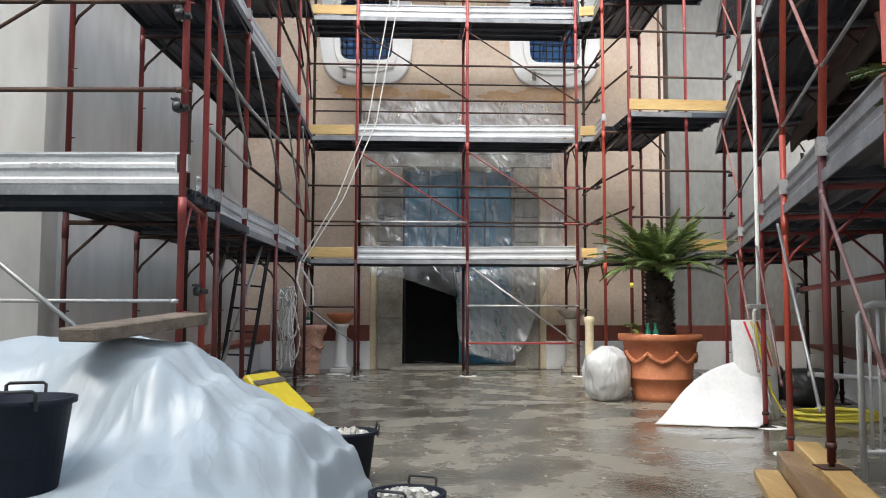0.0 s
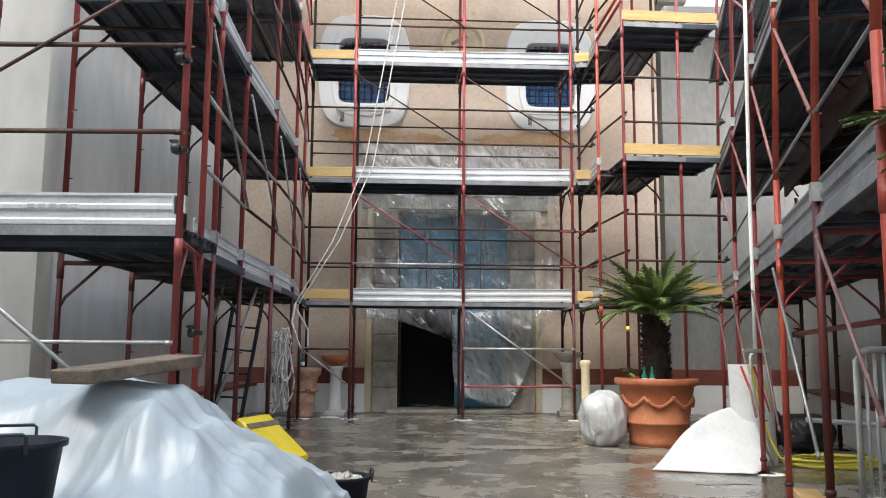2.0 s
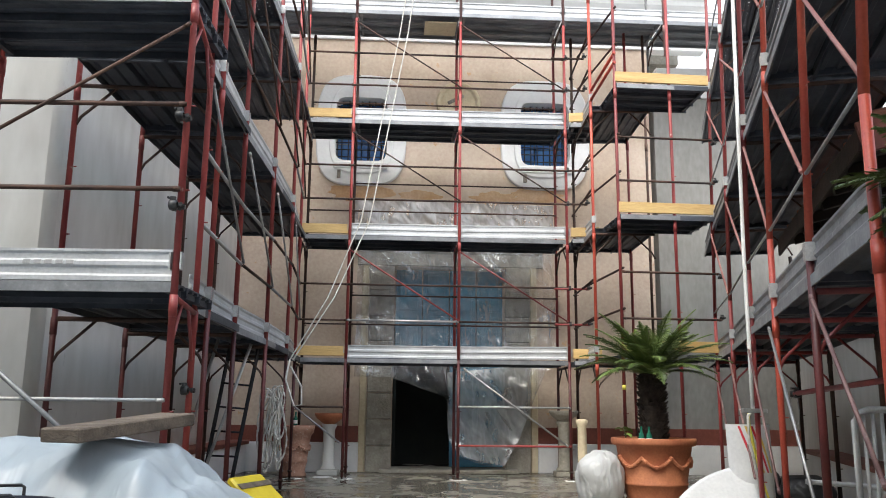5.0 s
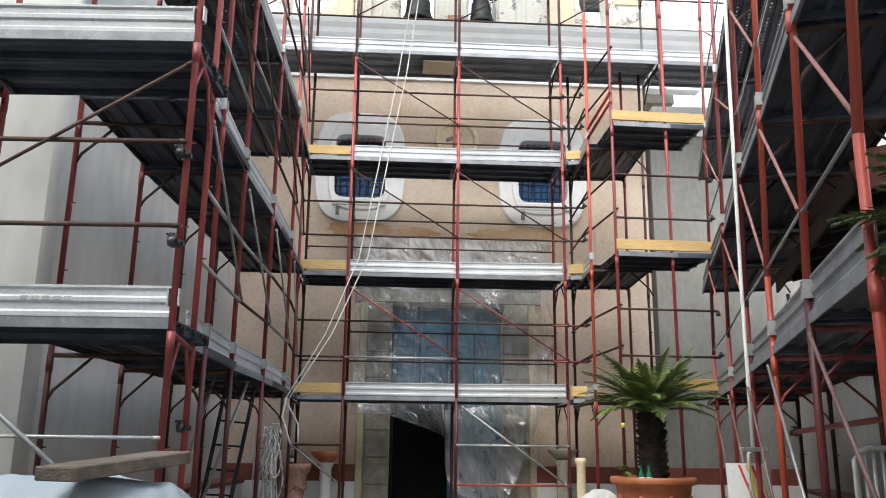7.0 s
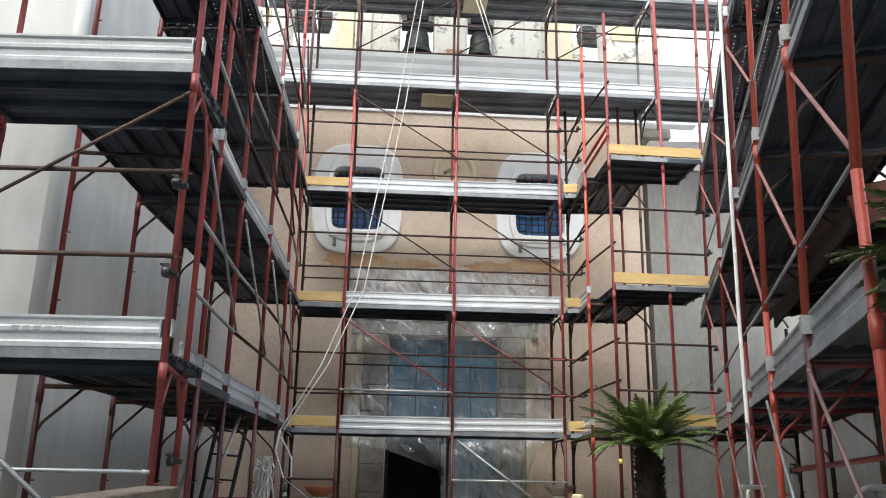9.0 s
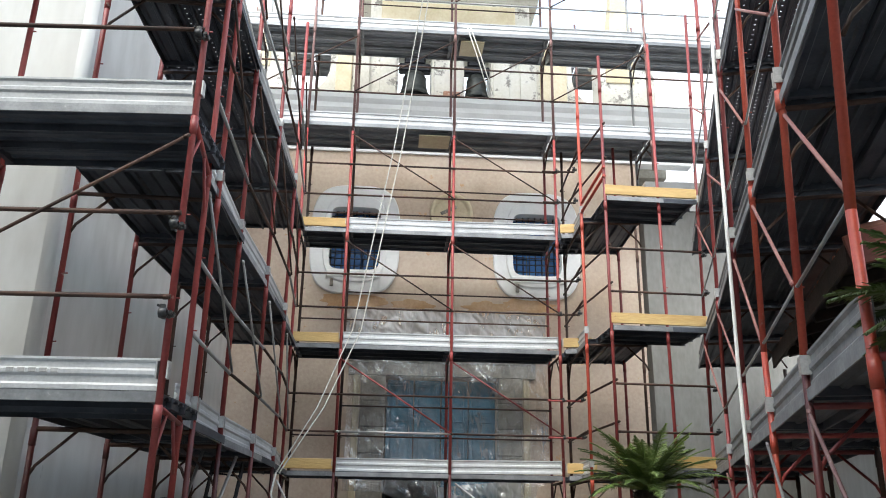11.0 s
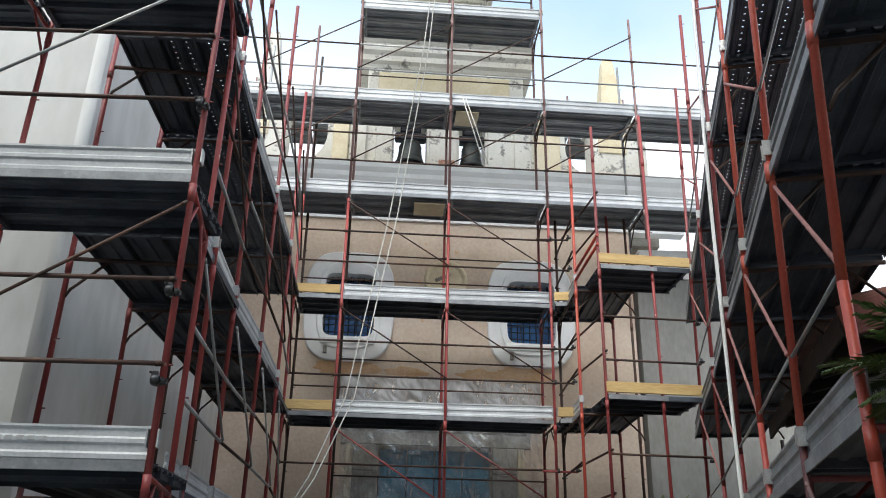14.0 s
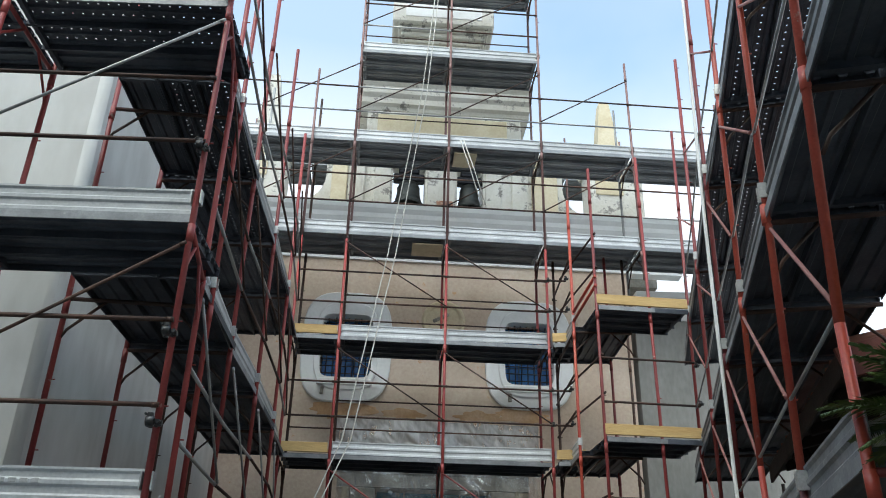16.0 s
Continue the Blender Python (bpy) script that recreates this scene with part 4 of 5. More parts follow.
# bell gable
gable = thing("bell_gable", (MID, FACE + 0.4, 9.2), "weathered white bell gable with two bells", "bell gable")
holes = [(-1.04, -0.36, 9.2, 10.5), (0.31, 0.86, 9.2, 10.5)]
bm = bmesh.new()
wall_boxes(bm, -2.32, 2.45, 9.2, 10.6, FACE + 0.05, FACE + 0.75, holes)
part("bell_tier", bm, STAINED, gable)
# scrolls that sweep out to the foot of the tier
for cx, sg in ((-2.322, -1), (2.452, 1)):
    bm = bmesh.new()
    prof = [(0.0, 9.2), (0.0, 10.55), (0.10, 10.5)]
    for n in range(11):
        an = radians(90 * n / 10)
        prof.append((0.10 + 0.52 * (1 - math.cos(an)), 9.95 - 0.62 * math.sin(an)))
    prof += [(0.66, 9.2)]
    fr = [bm.verts.new((cx + sg * x, FACE + 0.07, z)) for x, z in prof]
    bk_ = [bm.verts.new((cx + sg * x, FACE + 0.73, z)) for x, z in prof]
    for n in range(len(prof)):
        bm.faces.new((fr[n], fr[(n + 1) % len(prof)], bk_[(n + 1) % len(prof)], bk_[n]))
    bm.faces.new(fr)
    bm.faces.new(bk_[::-1])
    part("scroll", bm, STAINED, gable)
for x0, wd in ((-4.25, 0.98), (3.15, 1.15)):
    bm = bmesh.new()
    box(bm, x0, x0 + wd, FACE + 0.05, FACE + 0.75, 9.2, 10.55, None, 0.03)
    box(bm, x0 - 0.06, x0 + wd + 0.06, FACE - 0.01, FACE + 0.81, 10.55, 10.72, None, 0.03)
    pier = part("side_pier", bm, STAINED, gable)
    bm = bmesh.new()
    box(bm, x0 + 0.12, x0 + wd * 0.62, FACE + 0.02, FACE + 0.055, 9.85, 10.45, None, 0.01)
    part("pier_panel", bm, CREAM, pier)
for x0, top, mt in ((-3.78, 12.6, STAINED), (3.66, 12.4, CREAM)):
    bm = bmesh.new()
    box(bm, x0 - 0.3, x0 + 0.3, FACE + 0.1, FACE + 0.7, 10.72, 10.98, None, 0.02)
    box(bm, x0 - 0.25, x0 + 0.25, FACE + 0.15, FACE + 0.65, 10.98, 11.06, None, 0.02)
    lo = [bm.verts.new((x0 + sx * 0.25, FACE + 0.4 + sy * 0.25, 11.06)) for sx, sy in ((-1, -1), (1, -1), (1, 1), (-1, 1))]
    hi = [bm.verts.new((x0 + sx * 0.115, FACE + 0.4 + sy * 0.115, top)) for sx, sy in ((-1, -1), (1, -1), (1, 1), (-1, 1))]
    for n in range(4):
        bm.faces.new((lo[n], lo[(n + 1) % 4], hi[(n + 1) % 4], hi[n]))
    bm.faces.new(hi)
    bm.faces.new(lo[::-1])
    part("obelisk", bm, mt, gable)
# pilasters between the bells, cream where the old paint holds
for xa, xb, mt in ((-2.30, -1.98, CREAM), (-1.95, -1.62, STAINED), (-1.42, -1.08, STAINED), (-0.32, 0.27, STAINED), (0.90, 1.24, STAINED), (1.46, 1.80, STAINED), (1.88, 2.43, CREAM)):
    bm = bmesh.new()
    box(bm, xa, xb, FACE - 0.02, FACE + 0.06, 9.2, 10.58, None, 0.015)
    part("pilaster", bm, mt, gable)
bm = bmesh.new()
box(bm, -0.12, 0.22, FACE - 0.07, FACE - 0.015, 9.2, 9.42, None, 0.02)
part("brick_patch", bm, OLDTERRA, gable, "bare brick at the foot of the middle pier")
bm = bmesh.new()
box(bm, -2.46, 2.58, FACE - 0.06, FACE + 0.8, 10.6, 10.72, None, 0.03)
box(bm, -1.66, 1.68, FACE + 0.0, FACE + 0.8, 10.72, 11.66, None, 0.02)
attic = part("attic", bm, STAINED, gable)
bm = bmesh.new()
box(bm, -1.43, 1.37, FACE - 0.03, FACE + 0.01, 10.9, 11.5, None, 0.01)
part("attic_panel", bm, CREAM, attic)
bm = bmesh.new()
extrude_profile(bm, [(0.9, 11.6), (-0.02, 11.6), (-0.05, 11.68), (-0.12, 11.73), (-0.13, 11.86), (-0.20, 11.94), (-0.22, 12.1), (-0.30, 12.18), (-0.32, 12.42), (0.9, 12.46)], Matrix.Translation((-1.90, FACE, 0)), 3.76)
part("attic_cornice", bm, STAINED, gable)
# shaft and a flaring capital
bm = bmesh.new()
box(bm, -0.90, 0.76, FACE + 0.05, FACE + 0.75, 12.44, 13.62, None, 0.02)
pedestal = part("pedestal", bm, STAINED, gable)
bm = bmesh.new()
for ex, z0, z1 in ((0.06, 13.55, 13.68), (0.13, 13.68, 13.80), (0.20, 13.80, 13.92)):
    box(bm, -0.90 - ex, 0.76 + ex, FACE + 0.05 - ex, FACE + 0.75 + ex * 0.4, z0, z1, None, 0.02)
box(bm, -1.24, 1.08, FACE - 0.26, FACE + 0.9, 13.92, 14.9, None, 0.03)
capital = part("capital", bm, STAINED, pedestal)
bm = bmesh.new()
box(bm, -0.95, 0.80, FACE - 0.275, FACE - 0.255, 14.08, 14.7, None, 0.01)
part("capital_panel", bm, FRESH, pedestal)
bm = bmesh.new()
box(bm, -0.55, 0.42, FACE + 0.0, FACE + 0.06, 12.75, 13.45, None, 0.01)
part("pedestal_panel", bm, CREAM, pedestal)
for n, (x, s_) in enumerate(((-0.70, 1.0), (0.585, 0.84))):
    bm = bmesh.new()
    # hollow, with a flared lip and two raised bands
    outer = [(0.335, 0), (0.338, 0.025), (0.30, 0.07), (0.268, 0.15), (0.272, 0.165), (0.262, 0.18), (0.245, 0.30), (0.236, 0.42), (0.242, 0.435), (0.232, 0.45), (0.20, 0.54), (0.10, 0.60), (0.03, 0.61)]
    inner = [(0.02, 0.55), (0.17, 0.50), (0.21, 0.40), (0.24, 0.12), (0.31, 0.0)]
    lathe(bm, [(r * s_, z) for r, z in inner + outer], (x, FACE + 0.30, 9.42), 28)
    bell = part("bell", bm, BRONZE, gable)
    bm = bmesh.new()
    box(bm, x - 0.33 * s_, x + 0.33 * s_, FACE + 0.22, FACE + 0.42, 10.02, 10.20, None, 0.03)
    box(bm, x - 0.22 * s_, x + 0.22 * s_, FACE + 0.24, FACE + 0.40, 10.20, 10.36, None, 0.03)
    part("headstock", bm, IRON, bell)
    bm = bmesh.new()
    tube(bm, (x, FACE + 0.30, 9.50), (x, FACE + 0.30, 9.95), 0.018, 6)
    lathe(bm, [(0.01, 0), (0.05, 0.03), (0.05, 0.07), (0.01, 0.10)], (x, FACE + 0.30, 9.42), 10)
    part("clapper", bm, IRON, bell)

# scaffold behind the gable, standing on the nave roof
sc_b = thing("rear_scaffold", (0, 3.0, 8.2), "steel-decked scaffold standing behind the bell gable", "scaffold")
for x in (-4.2, -2.9, 2.9, 4.2):
    for y in (2.55, 3.45):
        standard(sc_b, x, y, 8.2, 11.9, HAZEWORN, foot=False)
for xa, xb in ((-4.2, -2.9), (-2.9, -1.6), (1.6, 2.9), (2.9, 4.2)):
    bay(sc_b, (xa, 2.55), (xb, 2.55), (0, 0.92), 5.49, rails=(0.47,), metal=LITGALVDECK)

# the church front stands a little askew to the courtyard
ASKEW = Matrix.Rotation(0.05, 4, "Z")
for ob in list(bpy.data.objects):
    if ob.parent is None and (ob in (facade, sc_f, sc_b, med, portal, gable) or ob.name.startswith(("window_", "dust_sheet", "cornice", "plinth_facade", "dado_band_facade", "wall_nave")) and ob.name != "cornice_wing"):
        ob.matrix_basis = ASKEW @ ob.matrix_basis


# ---- eaves of the side building ----
roof = thing("eaves_roof", (4, -5, 3.4), "low terracotta tiled eaves with a dark timber underside", "roof")
m = basis(RA + RDIR * 1.95 + ROFF * 0.80, RB + ROFF * 0.80)
LEN = 4.7
bm = bmesh.new()
slope = Matrix.Rotation(radians(-14), 4, "X")
box(bm, 0, LEN, -1.9, 0.02, -0.10, -0.03, m @ Matrix.Translation((0, 0, 3.4)) @ slope)
part("eaves_boarding", bm, DARKWOOD, roof)
bm = bmesh.new()
box(bm, -0.05, -0.005, -1.9, 0.05, -0.24, 0.03, m @ Matrix.Translation((0, 0, 3.4)) @ slope, 0.006)
part("barge_board", bm, BAND, roof, "dark red painted barge board")
bm = bmesh.new()
box(bm, 0, LEN, 0.0, 0.035, -0.22, -0.01, m @ Matrix.Translation((0, 0, 3.4)), 0.006)
part("fascia", bm, DARKWOOD, roof)
for n in range(7):
    bm = bmesh.new()
    x = 0.2 + n * 0.62
    box(bm, x, x + 0.09, -1.5, -0.02, -0.22, -0.105, m @ Matrix.Translation((0, 0, 3.4)) @ slope, 0.008)
    part("rafter", bm, DARKWOOD, roof)
TILE_ME = None
for n in range(22):
    for r in range(4):
        if TILE_ME is None:
            bm = bmesh.new()
            for ya, ra_, yb, rb_ in ((0.03, 0.095, -0.42, 0.075),):
                oa, ob_, ia, ib = [], [], [], []
                for k in range(9):
                    an = math.pi * k / 8
                    for lst, rad, yy in ((oa, ra_, ya), (ob_, rb_, yb), (ia, ra_ - 0.015, ya), (ib, rb_ - 0.015, yb)):
                        lst.append(bm.verts.new((rad * math.cos(an), yy, rad * math.sin(an))))
                for k in range(8):
                    bm.faces.new((oa[k], oa[k + 1], ob_[k + 1], ob_[k]))
                    bm.faces.new((ia[k], ib[k], ib[k + 1], ia[k + 1]))
                    bm.faces.new((oa[k], ia[k], ia[k + 1], oa[k + 1]))
            TILE_ME = bpy.data.meshes.new("roof_tile")
            bm.to_mesh(TILE_ME)
            bm.free()
            TILE_ME.materials.append(TILE)
        ob = new("roof_tile", TILE_ME)
        ob.parent = roof
        ob.matrix_parent_inverse = roof.matrix_basis.inverted()
        ob.matrix_basis = m @ Matrix.Translation((0, 0, 3.4)) @ slope @ Matrix.Translation((0.1 + n * 0.207, -0.14 - 0.40 * r + random.uniform(-0.015, 0.015), 0.035 + 0.004 * r)) @ Matrix.Rotation(radians(random.uniform(-2, 2)), 4, "Z")


# ---- courtyard things ----
def interp(pts, x):
    if x <= pts[0][0]:
        return pts[0][1]
    for (xa, ya), (xb, yb) in zip(pts, pts[1:]):
        if x <= xb:
            f = (x - xa) / (xb - xa)
            f = f * f * (3 - 2 * f)
            return ya + (yb - ya) * f
    return pts[-1][1]


random.seed(77)
CREASES = []
for n in range(16):
    an = random.uniform(-2.7, -0.4)
    CREASES.append((random.uniform(-2.7, -0.85), random.uniform(-11.3, -9.5), math.cos(an), math.sin(an), random.uniform(0.12, 0.4), random.uniform(0.04, 0.09), random.uniform(0.008, 0.022)))
# folds that fan down from the peak
for n in range(11):
    an, ln = radians(-160 + 15 * n + random.uniform(-5, 5)), random.uniform(0.28, 0.5)
    CREASES.append((-1.52 + 1.05 * ln * math.cos(an), -9.66 + 1.05 * ln * math.sin(an), math.cos(an), math.sin(an), ln, random.uniform(0.045, 0.08), random.uniform(0.006, 0.02)))


def crumple(x, y, size, turn, seed):
    """Taut facets between random heights: flat triangles that meet in creases."""
    c, d = math.cos(turn), math.sin(turn)
    w = Vector((x * 2.2, y * 2.2, seed))
    u = (c * x + d * y) / size + 0.4 * noise.noise(w)
    v = (c * y - d * x) / (size * 0.62) + 0.4 * noise.noise(w + Vector((9, 4, 2)))
    i, j = math.floor(u), math.floor(v)
    a, b = u - i, v - j
    def at(p, q):
        return noise.noise(Vector((p * 7.31 + 0.4, q * 3.77 + 0.3, seed + 0.5)))
    if a + b < 1:
        o = at(i, j)
        return o + a * (at(i + 1, j) - o) + b * (at(i, j + 1) - o)
    o = at(i + 1, j + 1)
    return o + (1 - a) * (at(i, j + 1) - o) + (1 - b) * (at(i + 1, j) - o)


def pile_height(x, y):
    hx = interp([(-3.9, 0.80), (-2.3, 0.92), (-1.70, 0.95), (-1.52, 0.93), (-1.34, 0.78), (-1.15, 0.66), (-0.97, 0.58), (-0.86, 0.46), (-0.78, 0.26), (-0.72, 0.0)], x + 0.04 * math.sin(y * 5))
    gy = interp([(-11.9, 0.0), (-11.4, 0.30), (-10.7, 0.47), (-10.2, 0.64), (-9.8, 0.97), (-9.45, 1.0), (-9.0, 0.85), (-8.6, 0.4), (-8.4, 0.0)], y + 0.10 * math.sin(x * 4.5 + 1))
    h = hx * gy
    if h < 0.02:
        return max(h, 0.004)
    # slack folds that run down from the ridge
    q = Vector((x * 1.5 + y * 0.8, y * 1.1 - x * 0.5, 2.0))
    g = Vector((x * 3.1 + 0.8 * y, y * 2.3, 4.0))
    e = 0.03 * noise.noise(q) + 0.07 * crumple(x, y, 0.50, 0.5, 3.0) + 0.055 * crumple(x, y, 0.24, 1.1, 8.0) + 0.022 * crumple(x, y, 0.13, 0.2, 5.0)
    e += 0.05 * (0.22 - abs(noise.noise(g))) - 0.012
    for cx, cy, dx, dy, ln, wd, ht in CREASES:
        a, c = (x - cx) * dx + (y - cy) * dy, (x - cx) * -dy + (y - cy) * dx
        if abs(a) < ln and abs(c) < wd:
            e += ht * (1 - abs(c) / wd) ** 1.15 * (1 - (a / ln) ** 2)
    b = math.exp(-(((x + 1.81) / 0.28) ** 2 + ((y + 10.4) / 0.28) ** 2))
    return (h + e * min(1, h * 3)) * (1 - b) + 0.445 * b


bm = bmesh.new()
NX, NY = 300, 300
vs = [[bm.verts.new((-3.9 + 3.32 * i / NX, -11.9 + 3.5 * j / NY, pile_height(-3.9 + 3.32 * i / NX, -11.9 + 3.5 * j / NY))) for j in range(NY + 1)] for i in range(NX + 1)]
for i in range(NX):
    for j in range(NY):
        f = bm.faces.new((vs[i][j], vs[i + 1][j], vs[i + 1][j + 1], vs[i][j + 1]))
        f.smooth = True
tagged(part("polythene_cover", bm, POLY), "milky polythene sheet draped over a pile of materials", "tarpaulin")

bm = bmesh.new()
box(bm, 0.09, 0.77, -0.10, 0.10, -0.028, 0.028, basis((-1.86, -10.06, 0.96), (-1.55, -9.33, 1.03)), 0.006)
tagged(part("plank", bm, GREYWOOD), "weathered scaffold board lying on the polythene cover", "plank")


def bucket(x, y, z, r, h, label, fill=False, turn=0.0):
    bk = thing("bucket", (x, y, z), label, "bucket", "builders' buckets")
    bm = bmesh.new()
    lathe(bm, [(r * 0.74, 0), (r * 0.97, h * 0.94), (r * 1.06, h * 0.94), (r * 1.07, h), (r * 0.96, h), (r * 0.70, 0.02), (0.01, 0.02)], (x, y, z), 32)
    shell = part("body", bm, DARKBLUE, bk)
    for sgn in (0, math.pi):
        c, s_ = math.cos(turn + sgn), math.sin(turn + sgn)
        bm = bmesh.new()
        def at(u, v, w):
            return (x + c * u - s_ * v, y + s_ * u + c * v, z + h + w)
        pipe(bm, [at(r * 1.02, -0.065, -0.03), at(r * 1.08, -0.065, 0.026), at(r * 1.08, -0.055, 0.034), at(r * 1.08, 0.055, 0.034), at(r * 1.08, 0.065, 0.026), at(r * 1.02, 0.065, -0.03)], 0.0065, 6)
        part("handle", bm, BLACK, shell)
    if fill:
        bm = bmesh.new()
        for n in range(90):
            an, rr = random.uniform(0, 6.28), r * 0.86 * math.sqrt(random.random())
            sz = random.uniform(0.012, 0.035)
            mm = Matrix.LocRotScale((x + rr * math.cos(an), y + rr * math.sin(an), z + h * 0.84 + 0.05 * (1 - rr / r) + random.uniform(0, 0.02)), Euler((random.random() * 3, random.random() * 3, random.random() * 3)), (sz, sz * random.uniform(0.6, 1.4), sz * random.uniform(0.4, 0.8)))
            bmesh.ops.create_cube(bm, size=1, matrix=mm)
        lathe(bm, [(r * 0.93, h * 0.80), (0.02, h * 0.86)], (x, y, z), 24)
        ru = part("rubble", bm, RUBBLE, bk, "pale broken plaster")
        ru["kind"] = "stuff"


bucket(-1.82, -10.40, 0.445, 0.172, 0.325, "dark blue plastic builder's bucket standing on polythene", turn=-1.2)
bucket(-0.52, -9.74, 0.0, 0.155, 0.31, "dark builder's bucket heaped with broken plaster", True, turn=1.2)
bucket(-0.95, -8.15, 0.0, 0.165, 0.33, "dark builder's bucket holding rubble behind the pile", True, turn=0.2)

# yellow bin tipped over
ybin = thing("yellow_bin", (-1.65, -6.9, 0), "yellow plastic bin lying tipped against the pile", "bin")
m = Matrix.Translation((-1.71, -6.85, 0.29)) @ Matrix.Rotation(radians(-18), 4, "Z") @ Matrix.Rotation(radians(40), 4, "Y")
bm = bmesh.new()
box(bm, -0.26, 0.24, -0.22, 0.22, -0.20, 0.17, m, 0.02)
part("body", bm, YELLOW, ybin)
bm = bmesh.new()
box(bm, -0.266, 0.246, -0.226, 0.226, 0.10, 0.125, m, 0.008)
box(bm, -0.17, -0.12, -0.221, 0.221, 0.171, 0.176, m)
part("rim_band", bm, GREYWOOD, ybin, "dirty brown band")


# potted cycad
def frond(bm, base, az, elev, length, droop, width, n=34):
    """An arching rib with narrow leaflets along both sides."""
    p = Vector(base)
    d_az = Vector((math.cos(az), math.sin(az), 0))
    side = Vector((-math.sin(az), math.cos(az), 0))
    pts = []
    e = elev
    step = length / n
    for i in range(n + 1):
        pts.append(p.copy())
        p += (d_az * math.cos(e) + Vector((0, 0, math.sin(e)))) * step
        e -= droop / n
    pipe(bm, pts[::3] + [pts[-1]], 0.007, 4)
    for i in range(2, n + 1):
        f = i / n
        lw = width * math.sin(math.pi * min(1, 0.12 + 0.9 * f)) + 0.02
        t = (pts[i] - pts[i - 1]).normalized()
        up = side.cross(t)
        for sg in (-1, 1):
            for h in (0, 0.5):
                o = pts[i - 1] + (pts[i] - pts[i - 1]) * h
                tip = o + side * sg * lw * 0.85 + t * lw * 0.55 + up * lw * random.uniform(-0.05, 0.3)
                w = t * 0.0055
                mid = o + (tip - o) * 0.5 - up * 0.006
                a, b, c, dd = bm.verts.new(o - w), bm.verts.new(mid - w), bm.verts.new(tip), bm.verts.new(mid + w)
                e2 = bm.verts.new(o + w)
                bm.faces.new((a, b, c, dd, e2))


def cycad(x, y, label, pot_r, pot_h, trunk_top, spread, count, seed):
    random.seed(seed)
    th = thing("potted_palm", (x, y, 0), label, "palm", "potted palms")
    bm = bmesh.new()
    r, h = pot_r, pot_h
    lathe(bm, [(r * 0.62, 0), (r * 0.64, 0.03), (r * 0.66, 0.06), (r * 0.65, 0.08), (r * 0.74, h * 0.32), (r * 0.77, h * 0.33), (r * 0.77, h * 0.36), (r * 0.75, h * 0.37), (r * 0.88, h * 0.88), (r * 0.98, h * 0.90), (r, h * 0.93), (r, h * 0.98), (r * 0.98, h), (r * 0.86, h), (r * 0.84, h * 0.9), (0.02, h * 0.9)], (x, y, 0), 48)
    pot = part("pot", bm, TERRACOTTA, th, "large terracotta pot with a moulded garland")
    for k in range(8):
        bm = bmesh.new()
        pts = []
        for i in range(9):
            f = i / 8
            an = 2 * math.pi * (k + f) / 8 + 0.2
            zz = h * 0.72 - 0.10 * math.sin(math.pi * f)
            rr = r * (0.75 + 0.13 * (zz / h - 0.37) / 0.51) + 0.012
            pts.append((x + rr * math.cos(an), y + rr * math.sin(an), zz))
        pipe(bm, pts, 0.022, 6)
        for px_, py_, pz_ in pts:
            bmesh.ops.create_icosphere(bm, subdivisions=1, radius=random.uniform(0.022, 0.034), matrix=Matrix.Translation((px_, py_, pz_)))
        part("garland", bm, TERRACOTTA, pot)
    bm = bmesh.new()
    lathe(bm, [(r * 0.85, h * 0.91), (0.01, h * 0.95)], (x, y, 0), 32)
    part("soil", bm, SOIL, pot)
    bm = bmesh.new()
    prof = []
    z = h * 0.9
    while z < trunk_top:
        prof += [(0.135 + 0.02 * random.random(), z), (0.165 + 0.02 * random.random(), z + 0.03)]
        z += 0.045
    prof.append((0.05, trunk_top + 0.06))
    lathe(bm, prof, (x, y, 0), 18)
    for k in range(240):
        an, zz = random.uniform(0, 6.28), random.uniform(h * 0.92, trunk_top)
        o = Vector((x + 0.14 * math.cos(an), y + 0.14 * math.sin(an), zz))
        tube(bm, o, o + Vector((math.cos(an) * 0.05, math.sin(an) * 0.05, 0.045)), 0.014, 4, 0.004)
    part("trunk", bm, TRUNK, th)
    for k in range(count):
        an = 2.399963 * k + random.uniform(-0.2, 0.2)
        f = k / count
        bm = bmesh.new()
        frond(bm, (x + 0.05 * math.cos(an), y + 0.05 * math.sin(an), trunk_top), an, radians(76 - 52 * f + random.uniform(-6, 6)), spread * random.uniform(0.85, 1.1), radians(40 + 26 * f), 0.14)
        part("frond", bm, YOUNGLEAF if f < 0.22 else LEAF, th)
    random.seed(seed + 1)
    return th


cycad(2.20, -3.40, "potted sago palm with dark fronds in a terracotta pot", 0.49, 0.78, 1.50, 0.90, 50, 4)
cycad(1.74, -10.42, "potted sago palm beside the eaves scaffold", 0.33, 0.6, 1.80, 0.62, 40, 8)


def bottle_label(x, y, z):
    bm = bmesh.new()
    lathe(bm, [(0.0345, 0.03), (0.0352, 0.032), (0.0352, 0.085), (0.0345, 0.087)], (x, y, z), 14, False)
    return bm


def bottle(x, y, z, material, label):
    bm = bmesh.new()
    lathe(bm, [(0.03, 0), (0.034, 0.01), (0.034, 0.11), (0.013, 0.16), (0.013, 0.20), (0.016, 0.21), (0.01, 0.215)], (x, y, z), 14)
    ob = tagged(part("bottle", bm, material), label, "bottle", "bottles")
    part("paper_label", bottle_label(x, y, z), PVC, ob, "pale paper label")
    return ob


bottle(2.06, -3.76, 0.70, GLASSGREEN, "small green bottle standing in the palm's pot")
bottle(1.98, -3.73, 0.70, GLASSGREEN, "small green bottle standing in the palm's pot")
